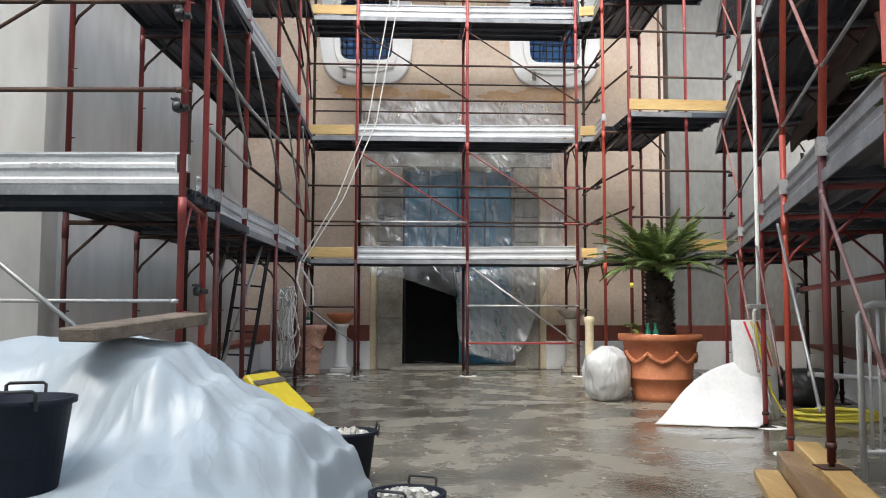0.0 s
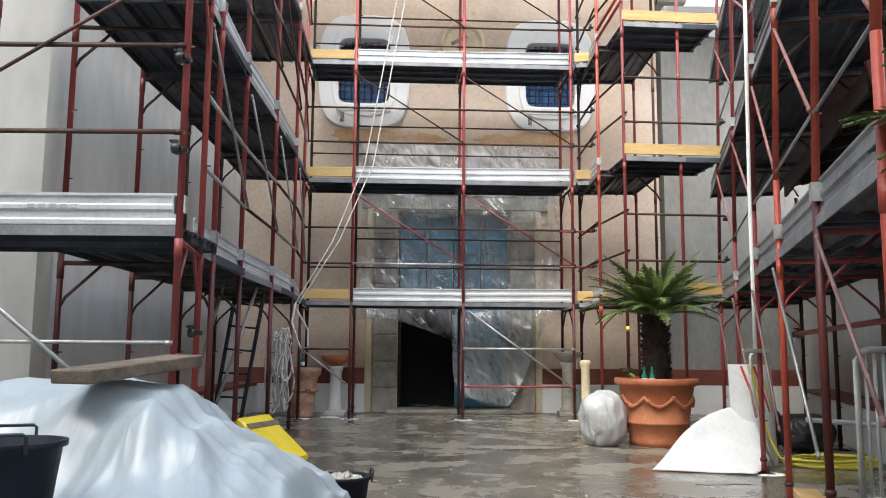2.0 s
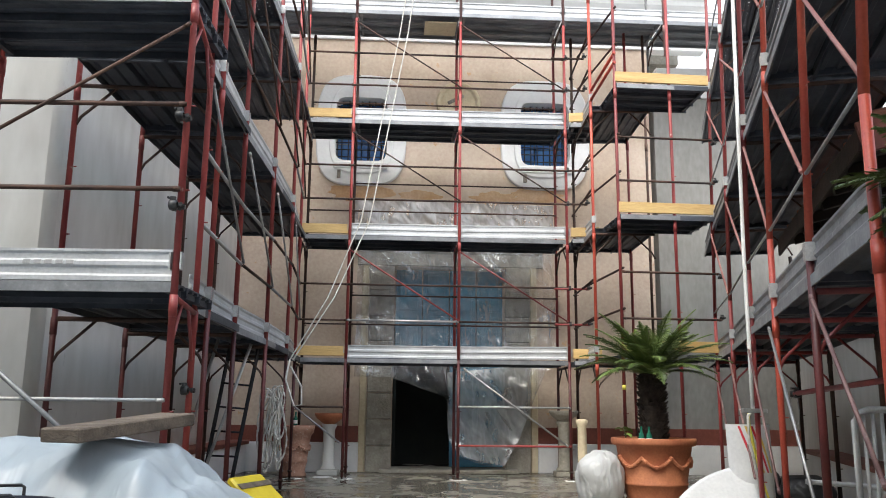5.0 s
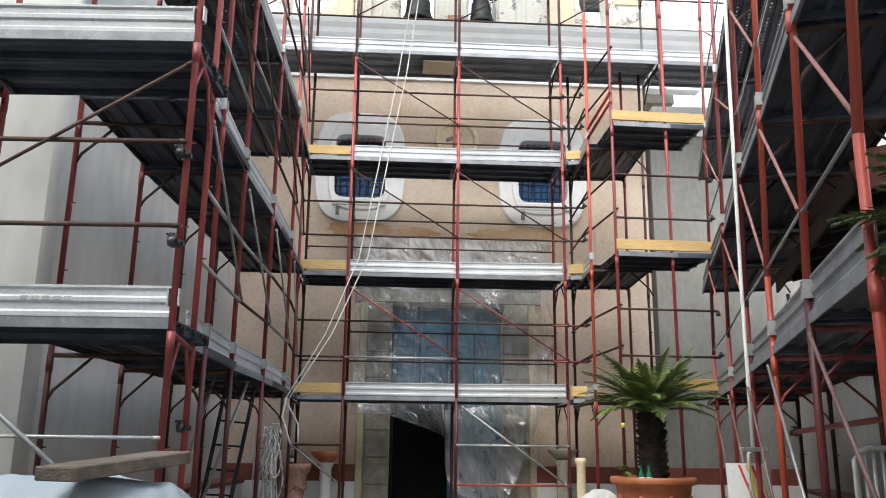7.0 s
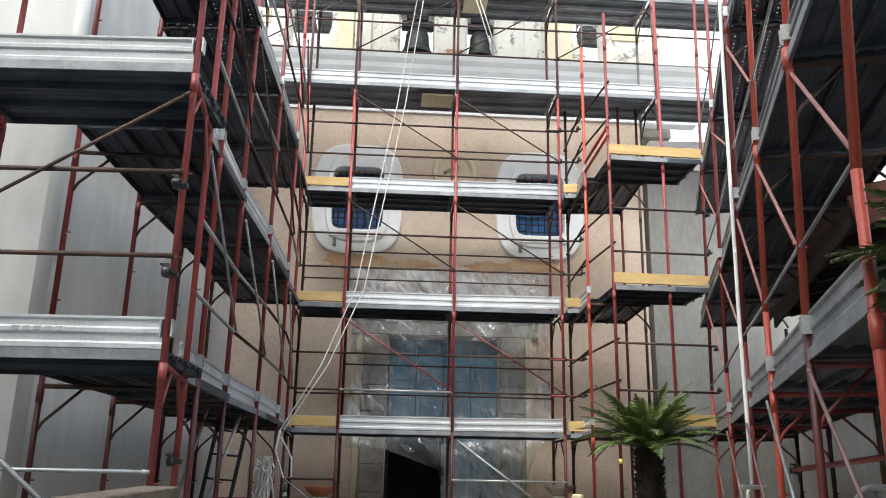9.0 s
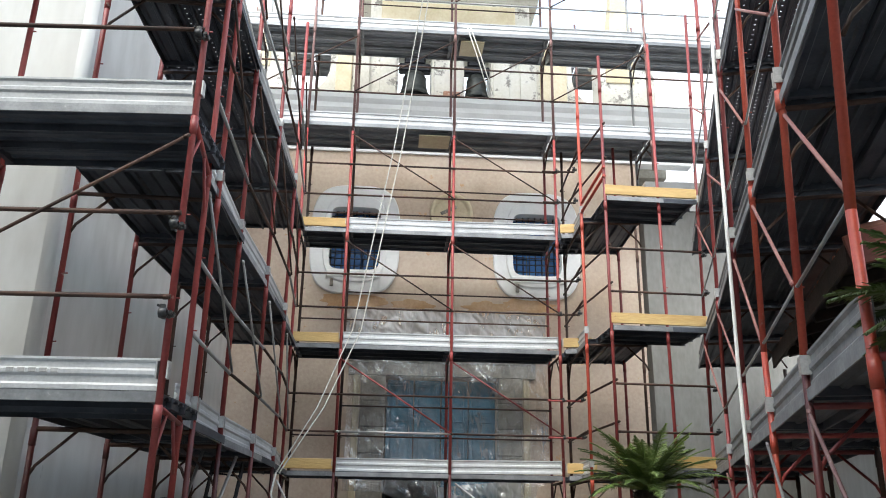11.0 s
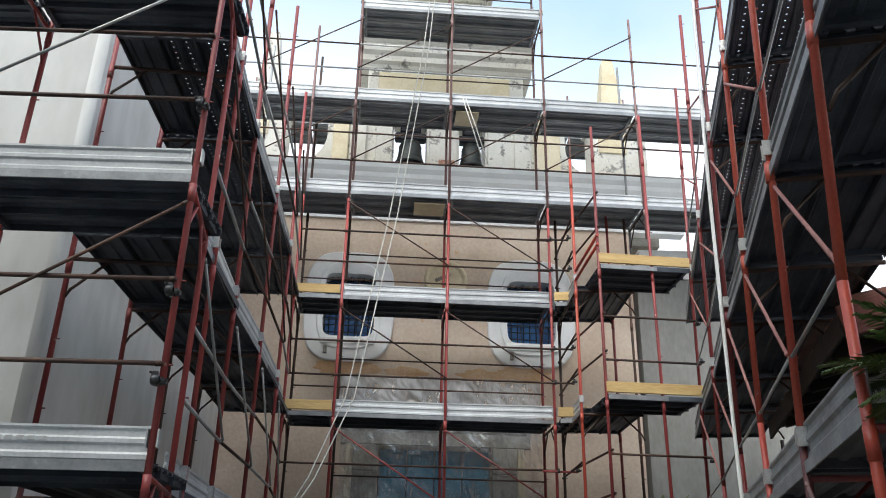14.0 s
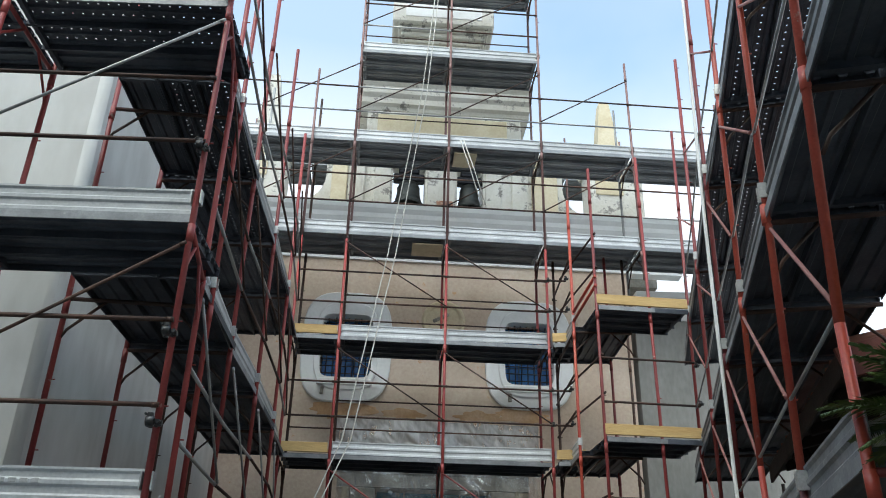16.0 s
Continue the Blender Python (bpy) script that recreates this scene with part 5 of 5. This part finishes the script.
bottle(-2.62, 0.32, 0.80, GLASSGREEN, "small green bottle standing on a terracotta urn")


# sack of rubbish
def sack(x, y, r, h, material, label, seed, squash=1.0):
    bm = bmesh.new()
    bmesh.ops.create_icosphere(bm, subdivisions=5, radius=1)
    for v in bm.verts:
        p = v.co.copy()
        q = p * 1.8 + Vector((seed, seed * 0.7, 0))
        k = 1 + 0.11 * noise.noise(q) + 0.05 * noise.noise(Vector((p.x * 6 + seed, p.y * 6, p.z * 2.2))) + 0.035 * (0.4 - abs(noise.noise(Vector((p.x * 4, p.y * 4 + seed, p.z * 9))))) + 0.02 * (0.4 - abs(noise.noise(p * 11)))
        k2 = (abs(p.x) ** 3 + abs(p.y) ** 3 + abs(p.z) ** 3) ** (-1 / 3)
        p = p * (0.45 + 0.55 * k2) * k
        v.co = Vector((x + p.x * r, y + p.y * r * squash, max(0.003, h * 0.48 + p.z * h * 0.5)))
    for f in bm.faces:
        f.smooth = True
    return tagged(part("sack", bm, material), label, "sack", "sacks")


sack(1.55, -3.45, 0.27, 0.64, BAGFILM, "white plastic rubble sack standing by the palm pot", 3.0)
sack(3.72, -3.9, 0.30, 0.42, BLACK, "dark plastic sack slumped under the eaves scaffold", 9.0)
sack(3.30, -3.75, 0.22, 0.5, BLACK, "dark plastic sack slumped under the eaves scaffold", 14.0)


# urn and bowls before the front
def urn(x, y):
    th = thing("urn", (x, y, 0), "lime-stained terracotta urn with a moulded garland", "urn")
    bm = bmesh.new()
    lathe(bm, [(0.19, 0), (0.20, 0.03), (0.17, 0.08), (0.20, 0.22), (0.21, 0.24), (0.20, 0.26), (0.235, 0.55), (0.25, 0.64), (0.29, 0.68), (0.30, 0.74), (0.31, 0.80), (0.24, 0.80), (0.22, 0.7), (0.01, 0.7)], (x, y, 0), 36)
    part("body", bm, OLDTERRA, th)
    bm = bmesh.new()
    for k in range(40):
        an = 2 * math.pi * k / 40
        zz = 0.48 - 0.06 * abs(math.sin(an * 3))
        bmesh.ops.create_icosphere(bm, subdivisions=1, radius=random.uniform(0.02, 0.034), matrix=Matrix.Translation((x + 0.235 * math.cos(an), y + 0.235 * math.sin(an), zz)))
    part("garland", bm, OLDTERRA, th)


urn(-2.62, 0.38)


def bowl_on_column(x, y, material, label, h=0.82, column=None):
    th = thing("bowl_on_pedestal", (x, y, 0), label, "planter", "planters before the church")
    bm = bmesh.new()
    box(bm, x - 0.17, x + 0.17, y - 0.17, y + 0.17, 0, 0.08, None, 0.01)
    lathe(bm, [(0.13, 0.08), (0.14, 0.11), (0.10, 0.15), (0.095, h - 0.1), (0.12, h - 0.05), (0.13, h)], (x, y, 0), 20)
    part("pedestal", bm, column or FRESH, th)
    bm = bmesh.new()
    lathe(bm, [(0.09, h), (0.13, h + 0.03), (0.21, h + 0.09), (0.25, h + 0.15), (0.25, h + 0.18), (0.21, h + 0.18), (0.1, h + 0.08), (0.01, h + 0.08)], (x, y, 0), 30)
    part("bowl", bm, material, th)


bowl_on_column(-2.12, 0.72, TERRACOTTA, "terracotta bowl on a white column beside the portal", column=WHITE)
bowl_on_column(1.82, 0.95, STONE, "grey stone bowl on a column beside the portal", 0.9, STONE)

bm = bmesh.new()
lathe(bm, [(0.10, 0), (0.10, 0.05), (0.075, 0.09), (0.07, 0.82), (0.085, 0.86), (0.095, 0.93), (0.06, 0.95)], (1.97, 0.05, 0), 20)
tagged(part("stone_post", bm, YELLOWTRIM), "short pale stone post beside the scaffold foot", "post")


# white sheet propped on the floor
def patch(name, corners, bulge, material, n, seed, label, category, arch=(0, 0, 0)):
    """A bent panel with thickness between four corners."""
    a, b, c, d = [Vector(p) for p in corners]
    nrm = (b - a).cross(d - a).normalized()
    bm = bmesh.new()
    g = [[], []]
    for lay in (0, 1):
        for i in range(n + 1):
            row = []
            for j in range(n + 1):
                u, v = i / n, j / n
                p = (a * (1 - u) + b * u) * (1 - v) + (d * (1 - u) + c * u) * v
                w = bulge * (0.35 + 0.65 * math.sin(math.pi * u)) * math.sin(math.pi * v) + 0.4 * bulge * math.sin(2.2 * math.pi * u) * v * (1 - v) + 0.012 * noise.noise(Vector((u * 4, v * 4, seed)))
                p = p + Vector(arch) * (math.sin(math.pi * v ** 1.25) * (1 - u))
                row.append(bm.verts.new(p + nrm * (w + lay * 0.004)))
            g[lay].append(row)
    for lay in (0, 1):
        for i in range(n):
            for j in range(n):
                f = bm.faces.new((g[lay][i][j], g[lay][i + 1][j], g[lay][i + 1][j + 1], g[lay][i][j + 1]))
                f.smooth = True
    rim = [(i, 0) for i in range(n)] + [(n, j) for j in range(n)] + [(i, n) for i in range(n, 0, -1)] + [(0, j) for j in range(n, 0, -1)]
    for (i, j), (k, l) in zip(rim, rim[1:] + rim[:1]):
        bm.faces.new((g[0][i][j], g[0][k][l], g[1][k][l], g[1][i][j]))
    return tagged(part(name, bm, material), label, category)


patch("bent_sheet", [(1.58, -5.55, 0.012), (2.45, -5.78, 0.012), (2.70, -5.45, 0.10), (2.74, -4.98, 0.585)], -0.04, BOARD, 20, 2.0, "bent white plastic panel propped on the wet floor", "panel", (-0.11, 0.0, 0.11))
roll = thing("striped_sheet", (2.62, -5.1, 0.05), "upright curled white sheet printed with red stripes", "sheet")
bm = bmesh.new()
front, back = [], []
for i in range(13):
    an = radians(200 + 140 * i / 12)
    lean = 0.03
    for z, lst in ((0.0, front), (0.0, back)):
        rr = 0.23 if lst is front else 0.225
        lst.append([bm.verts.new((2.72 + rr * math.cos(an) - lean * h, -5.02 + rr * math.sin(an) * 0.6, h)) for h in (0.0, 0.5, 0.97)])
for lst in (front, back):
    for p, q in zip(lst, lst[1:]):
        for k in (0, 1):
            f = bm.faces.new((p[k], q[k], q[k + 1], p[k + 1]))
            f.smooth = True
part("sheet_body", bm, BOARD, roll)
for a0, mt in ((238, REDSTRIPE), (254, GOLDSTRIPE), (268, REDSTRIPE), (280, GOLDSTRIPE)):
    bm = bmesh.new()
    rows = []
    for j in range(9):
        h = 0.955 - 0.055 * j
        pair = []
        for da in (0, 6):
            an = radians(a0 + da + 4.5 * j)
            pair.append(bm.verts.new((2.72 + 0.233 * math.cos(an) - 0.03 * h, -5.02 + 0.233 * 0.6 * math.sin(an), h)))
        rows.append(pair)
    for p, q in zip(rows, rows[1:]):
        bm.faces.new((p[0], p[1], q[1], q[0]))
    part("printed_stripe", bm, mt, roll)

# cables
P3 = RP[3]
wc = thing("white_cable", (P3.x - 0.07, P3.y - 0.05, 1.1), "white cable hanging down along a scaffold upright", "cable")
bm = bmesh.new()
pipe(bm, [(P3.x - 0.07 + 0.012 * math.sin(z * 0.9) + SWAY[3] * max(0.0, z - 2.4), P3.y - 0.06, z) for z in [1.12 + 0.5 * i for i in range(17)]], 0.019, 8)
part("cable_run", bm, PVC, wc)
bm = bmesh.new()
box(bm, P3.x - 0.16, P3.x + 0.06, P3.y - 0.10, P3.y - 0.03, 1.08, 1.12, None, 0.006)
part("cable_clip", bm, GALV, wc)
coil = thing("yellow_cable", (3.45, -5.1, 0), "yellow cable coiled on the wet floor", "cable")
bm = bmesh.new()
pts = []
for i in range(200):
    an = 2 * math.pi * i / 26
    rr = 0.36 + 0.10 * noise.noise(Vector((i * 0.05, 2, 1)))
    pts.append((3.42 + rr * 1.15 * math.cos(an) + 0.05 * noise.noise(Vector((i * 0.03, 0, 5))), -5.15 + rr * 0.75 * math.sin(an), 0.015 + 0.012 * (i % 60) / 10))
pipe(bm, pts, 0.012, 5)
part("coil", bm, HOSE, coil)
bm = bmesh.new()
pipe(bm, [(3.0, -5.3, 0.03), (2.88, -5.25, 0.10), (2.80, -5.22, 0.28), (2.74, -5.2, 0.5), (2.69, -5.2, 0.78), (2.66, -5.2, 0.98), (2.66, -5.2, 1.1)], 0.012, 6)
part("cable_tail", bm, HOSE, coil)
bm = bmesh.new()
pipe(bm, [(2.68, -5.24, 1.1), (2.63, -5.26, 1.05), (2.63, -5.26, 0.8), (2.70, -5.26, 0.45), (2.76, -5.28, 0.2), (2.8, -5.3, 0.02)], 0.014, 6)
part("pale_tail", bm, ROPE, coil)

# ladder leaning under the first deck, with loose brace tubes beside it
lad = thing("ladder", (-2.85, -3.45, 0), "dark steel ladder leaning under the first scaffold deck", "ladder")
LADDER = ((Vector((-3.02, -3.62, 0)), Vector((-2.84, -3.30, 1.84))), (Vector((-2.70, -3.62, 0)), Vector((-2.50, -3.30, 1.80))))
for p, q in LADDER:
    bm = bmesh.new()
    box(bm, 0, (q - p).length, -0.012, 0.012, -0.024, 0.024, basis(p, q), 0.004)
    part("stile", bm, IRON, lad)
for n in range(6):
    f = 0.14 + 0.15 * n
    bm = bmesh.new()
    tube(bm, LADDER[0][0].lerp(LADDER[0][1], f), LADDER[1][0].lerp(LADDER[1][1], f), 0.013, 6)
    part("rung", bm, IRON, lad)
for p, q in (((-3.34, -3.75, 0.02), (-2.85, -3.75, 1.94)), ((-3.06, -3.72, 0.02), (-2.50, -3.72, 1.80))):
    bm = bmesh.new()
    tube(bm, p, q, 0.019, 8)
    tagged(part("loose_tube", bm, GALV), "grey galvanised tube leaning under the scaffold deck", "tube", "loose tubes")

# hoist ropes
hoist = thing("hoist_rope", (-1.6, -0.1, 4), "pair of greyish white hoist ropes hanging from the tower deck", "rope")
for dx in (0.0, 0.14):
    bm = bmesh.new()
    pipe(bm, [(-0.18 + dx * 0.3, -0.10, 15.6), (-0.55 + dx * 0.7, -0.12, 11.0), (-1.05 + dx, -0.13, 7.4), (-1.62 + dx, -0.12, 4.1), (-2.02 + dx * 0.7, -0.8, 2.75), (-2.35 + dx * 0.3, -2.0, 1.72)], 0.0105, 6)
    part("rope_fall", bm, ROPE, hoist)
bm = bmesh.new()
pipe(bm, [(0.22, -0.08, 9.9), (0.40, -0.08, 9.3), (0.62, -0.08, 8.5)], 0.011, 6)
pipe(bm, [(0.28, -0.08, 9.9), (0.47, -0.08, 9.3), (0.70, -0.08, 8.5)], 0.011, 6)
part("rope_tail", bm, ROPE, hoist)
rc = thing("rope_coil", (-2.38, -2.9, 0.4), "hanks of greyish rope hung on a scaffold upright", "rope")
random.seed(21)
for n in range(14):
    bm = bmesh.new()
    cx, cy = -2.33 + random.uniform(-0.09, 0.09), -3.05 + random.uniform(-0.08, 0.08)
    top, low, wd = 1.32 + random.uniform(-0.12, 0.03), random.uniform(0.28, 0.75), random.uniform(0.03, 0.09)
    pts = []
    for i in range(25):
        an = 2 * math.pi * i / 24
        pts.append((cx + wd * math.sin(an) * (1 + 0.5 * math.sin(2 * an + n)) + 0.03 * math.sin(an * 1.5 + n), cy + 0.02 * math.cos(2 * an + n), (top + low) / 2 + (top - low) / 2 * math.cos(an)))
    pipe(bm, pts, 0.011, 5)
    part("rope_loop", bm, ROPE, rc)
bm = bmesh.new()
pipe(bm, [(-2.35, -2.0, 1.72), (-2.36, -2.2, 1.45), (-2.20, -2.4, 1.1), (-2.10, -2.4, 1.12), (-2.12, -2.35, 1.35), (-2.3, -2.2, 1.62)], 0.013, 6)
part("rope_loop", bm, ROPE, rc)

# barrier
bar = thing("crowd_barrier", (2.9, -8.0, 0), "galvanised steel crowd barrier with upright bars", "barrier")
bm = bmesh.new()
pipe(bm, [(2.27, -8.0, 0.0), (2.27, -8.0, 1.04), (2.30, -8.0, 1.09), (2.36, -8.0, 1.11), (3.25, -7.9, 1.11)], 0.021, 8)
pipe(bm, [(2.27, -8.0, 0.18), (3.25, -7.9, 0.18)], 0.016, 8)
part("barrier_frame", bm, BARRIER, bar)
for n in range(14):
    bm = bmesh.new()
    x = 2.335 + 0.062 * n
    tube(bm, (x, -7.99 + 0.006 * n, 0.18), (x, -7.99 + 0.006 * n, 1.10), 0.012, 8)
    part("barrier_bar", bm, BARRIER, bar)
rail(bar, (2.2, -7.4, 0.62), (3.2, -8.3, 0.60), 0.018, GALV, "cross_tube")

# planks along the right scaffold
for n, (off, s0, s1, z, th_, wd) in enumerate(((0.0, -3.4, 0.90, 0.125, 0.07, 0.15), (0.01, -3.3, 0.70, 0.0, 0.12, 0.14), (-0.14, -3.4, 0.75, 0.0, 0.15, 0.13), (-0.29, -3.2, 0.56, 0.0, 0.06, 0.15))):
    bm = bmesh.new()
    a, b = RA + RDIR * s0 + ROFF * off, RA + RDIR * s1 + ROFF * off
    box(bm, 0, (b - a).length, -wd / 2, wd / 2, z, z + th_, basis(a, b), 0.006)
    tagged(part("timber_plank", bm, WETWOOD if n in (1, 2) else PALEWOOD), "wet brown timber plank lying on the floor" if n in (1, 2) else "yellowish sawn timber plank lying on the wet floor", "plank", "planks by the scaffold")

# pads under the uprights
random.seed(5)
for x, y in [(x, 0) for x in FX] + [(-2.6, -0.05), (RP[2].x, RP[2].y), (RP[3].x, RP[3].y), (-2.12, 0.3)]:
    bm = bmesh.new()
    lathe(bm, [(0.15, -0.001), (0.16, 0.002), (0.14, 0.004), (0.01, 0.004)], (x + random.uniform(-0.03, 0.03), y - 0.03, 0.001), 12)
    for v in bm.verts:
        v.co.x += 0.03 * noise.noise(v.co * 9)
    tagged(part("plaster_splash", bm, FRESH), "white plaster splash round a scaffold foot", "splash", "plaster splashes")

# raised maker's mark on the near toe board, as plain bars
for n in range(5):
    bm = bmesh.new()
    x = -3.03 + 0.07 * n
    box(bm, x, x + 0.05, -8.05 + 0.012, -8.05 + 0.03, 1.975, 2.005, None, 0.003)
    part("embossed_bar", bm, CLAMP, sc_n)

# chips of plaster and pale smears on the wet floor
random.seed(31)
bm = bmesh.new()
for n in range(140):
    x, y = random.uniform(-1.6, 2.4), random.uniform(-8.6, 0.6)
    sz = random.uniform(0.005, 0.016)
    mm = Matrix.LocRotScale((x, y, sz * 0.2), Euler((0, 0, random.random() * 3)), (sz, sz * random.uniform(0.6, 1.8), sz * 0.4))
    bmesh.ops.create_cube(bm, size=1, matrix=mm)
tagged(part("plaster_chips", bm, RUBBLE), "scattered crumbs of white plaster on the wet floor", "debris", kind="stuff")
for x, y, a, b in ((0.45, -3.75, 0.62, 0.16), (0.5, 0.9, 1.1, 0.14), (-1.5, -0.9, 0.3, 0.1), (1.9, -6.2, 0.35, 0.1)):
    bm = bmesh.new()
    ring = []
    for k in range(40):
        an = 2 * math.pi * k / 40
        rr = 1 + 0.35 * noise.noise(Vector((3 * math.cos(an), 3 * math.sin(an), x)))
        ring.append(bm.verts.new((x + a * rr * math.cos(an), y + b * rr * math.sin(an), 0.003)))
    bm.faces.new(ring)
    tagged(part("plaster_smear", bm, SMEAR), "thin pale plaster smear dried on the concrete floor", "splash", "plaster splashes")

# ochre repair patches in the plaster below the windows and beside the portal
for cx, cz, a, b in ((-1.75, 4.98, 0.55, 0.16), (1.62, 5.0, 0.5, 0.14), (0.75, 4.93, 0.4, 0.13), (-0.6, 4.95, 0.35, 0.1)):
    bm = bmesh.new()
    lo, hi = [], []
    for k in range(48):
        an = 2 * math.pi * k / 48
        rr = 1 + 0.4 * noise.noise(Vector((2.5 * math.cos(an), 2.5 * math.sin(an), cx))) + 0.15 * noise.noise(Vector((8 * math.cos(an), 8 * math.sin(an), cz)))
        lo.append(bm.verts.new((cx + a * rr * math.cos(an), FACE - 0.004, cz + b * rr * math.sin(an))))
        hi.append(bm.verts.new((cx + a * 0.97 * rr * math.cos(an), FACE - 0.007, cz + b * 0.97 * rr * math.sin(an))))
    for k in range(48):
        bm.faces.new((lo[k], lo[(k + 1) % 48], hi[(k + 1) % 48], hi[k]))
    bm.faces.new(hi)
    part("plaster_patch", bm, OCHRE, facade)

# leafy sprig on the rim of the palm's pot
sprig = thing("leafy_sprig", (1.86, -3.62, 0.75), "small yellow-green leafy plant at the pot rim", "plant")
random.seed(41)
for n in range(7):
    an, ln = random.uniform(0, 6.28), random.uniform(0.07, 0.12)
    o = Vector((1.80 + random.uniform(-0.04, 0.04), -3.66, 0.80 + random.uniform(0, 0.10)))
    d = Vector((math.cos(an), math.sin(an) * 0.6, random.uniform(-0.2, 0.6))).normalized()
    sd = d.cross(Vector((0, 0.3, 1))).normalized()
    bm = bmesh.new()
    rows = []
    for j in range(6):
        f = j / 5
        wv = 0.035 * math.sin(math.pi * min(1, f * 0.92 + 0.06))
        c = o + d * ln * f + Vector((0, 0, -0.04 * f * f))
        rows.append((bm.verts.new(c - sd * wv), bm.verts.new(c + Vector((0, 0, -0.006))), bm.verts.new(c + sd * wv)))
    for p, q in zip(rows, rows[1:]):
        bm.faces.new((p[0], p[1], q[1], q[0]))
        bm.faces.new((p[1], p[2], q[2], q[1]))
    part("leaf", bm, YOUNGLEAF, sprig)
bm = bmesh.new()
pipe(bm, [(1.84, -3.62, 0.70), (1.82, -3.64, 0.80), (1.80, -3.66, 0.92)], 0.006, 5)
part("stem", bm, LEAF, sprig)

# wire loop and tape on the uprights
loop = thing("wire_loop", (RP[2].x + 0.35, RP[2].y + 0.6, 1.0), "thin wire loop hanging from a tie tube", "wire")
bm = bmesh.new()
pipe(bm, [(2.655 + 0.035 * math.sin(a), -6.26, 1.10 + 0.12 * math.cos(a)) for a in [2 * math.pi * k / 16 for k in range(17)]], 0.004, 5)
part("wire", bm, GALV, loop)
tape = thing("tape_band", (2.25, -1.76, 1.4), "yellow tape wound round a scaffold upright", "tape")
bm = bmesh.new()
tube(bm, (2.25, -1.76, 1.37), (2.25, -1.76, 1.44), 0.027, 12)
part("wrap", bm, HOSE, tape)
# rags and offcuts on the bench ledge
random.seed(51)
for n in range(4):
    c = RA + RDIR * (2.2 + 0.55 * n) + ROFF * 1.34
    bm = bmesh.new()
    box(bm, -random.uniform(0.10, 0.2), random.uniform(0.10, 0.2), -0.05, 0.05, 0.562, 0.562 + random.uniform(0.02, 0.04), Matrix.Translation(c) @ Matrix.Rotation(1.2 + random.uniform(-0.4, 0.4), 4, "Z"), 0.008)
    tagged(part("timber_offcut", bm, YWOOD if n % 2 else YELLOW), "short timber offcut lying on the bench ledge", "offcut", "offcuts on the ledge")
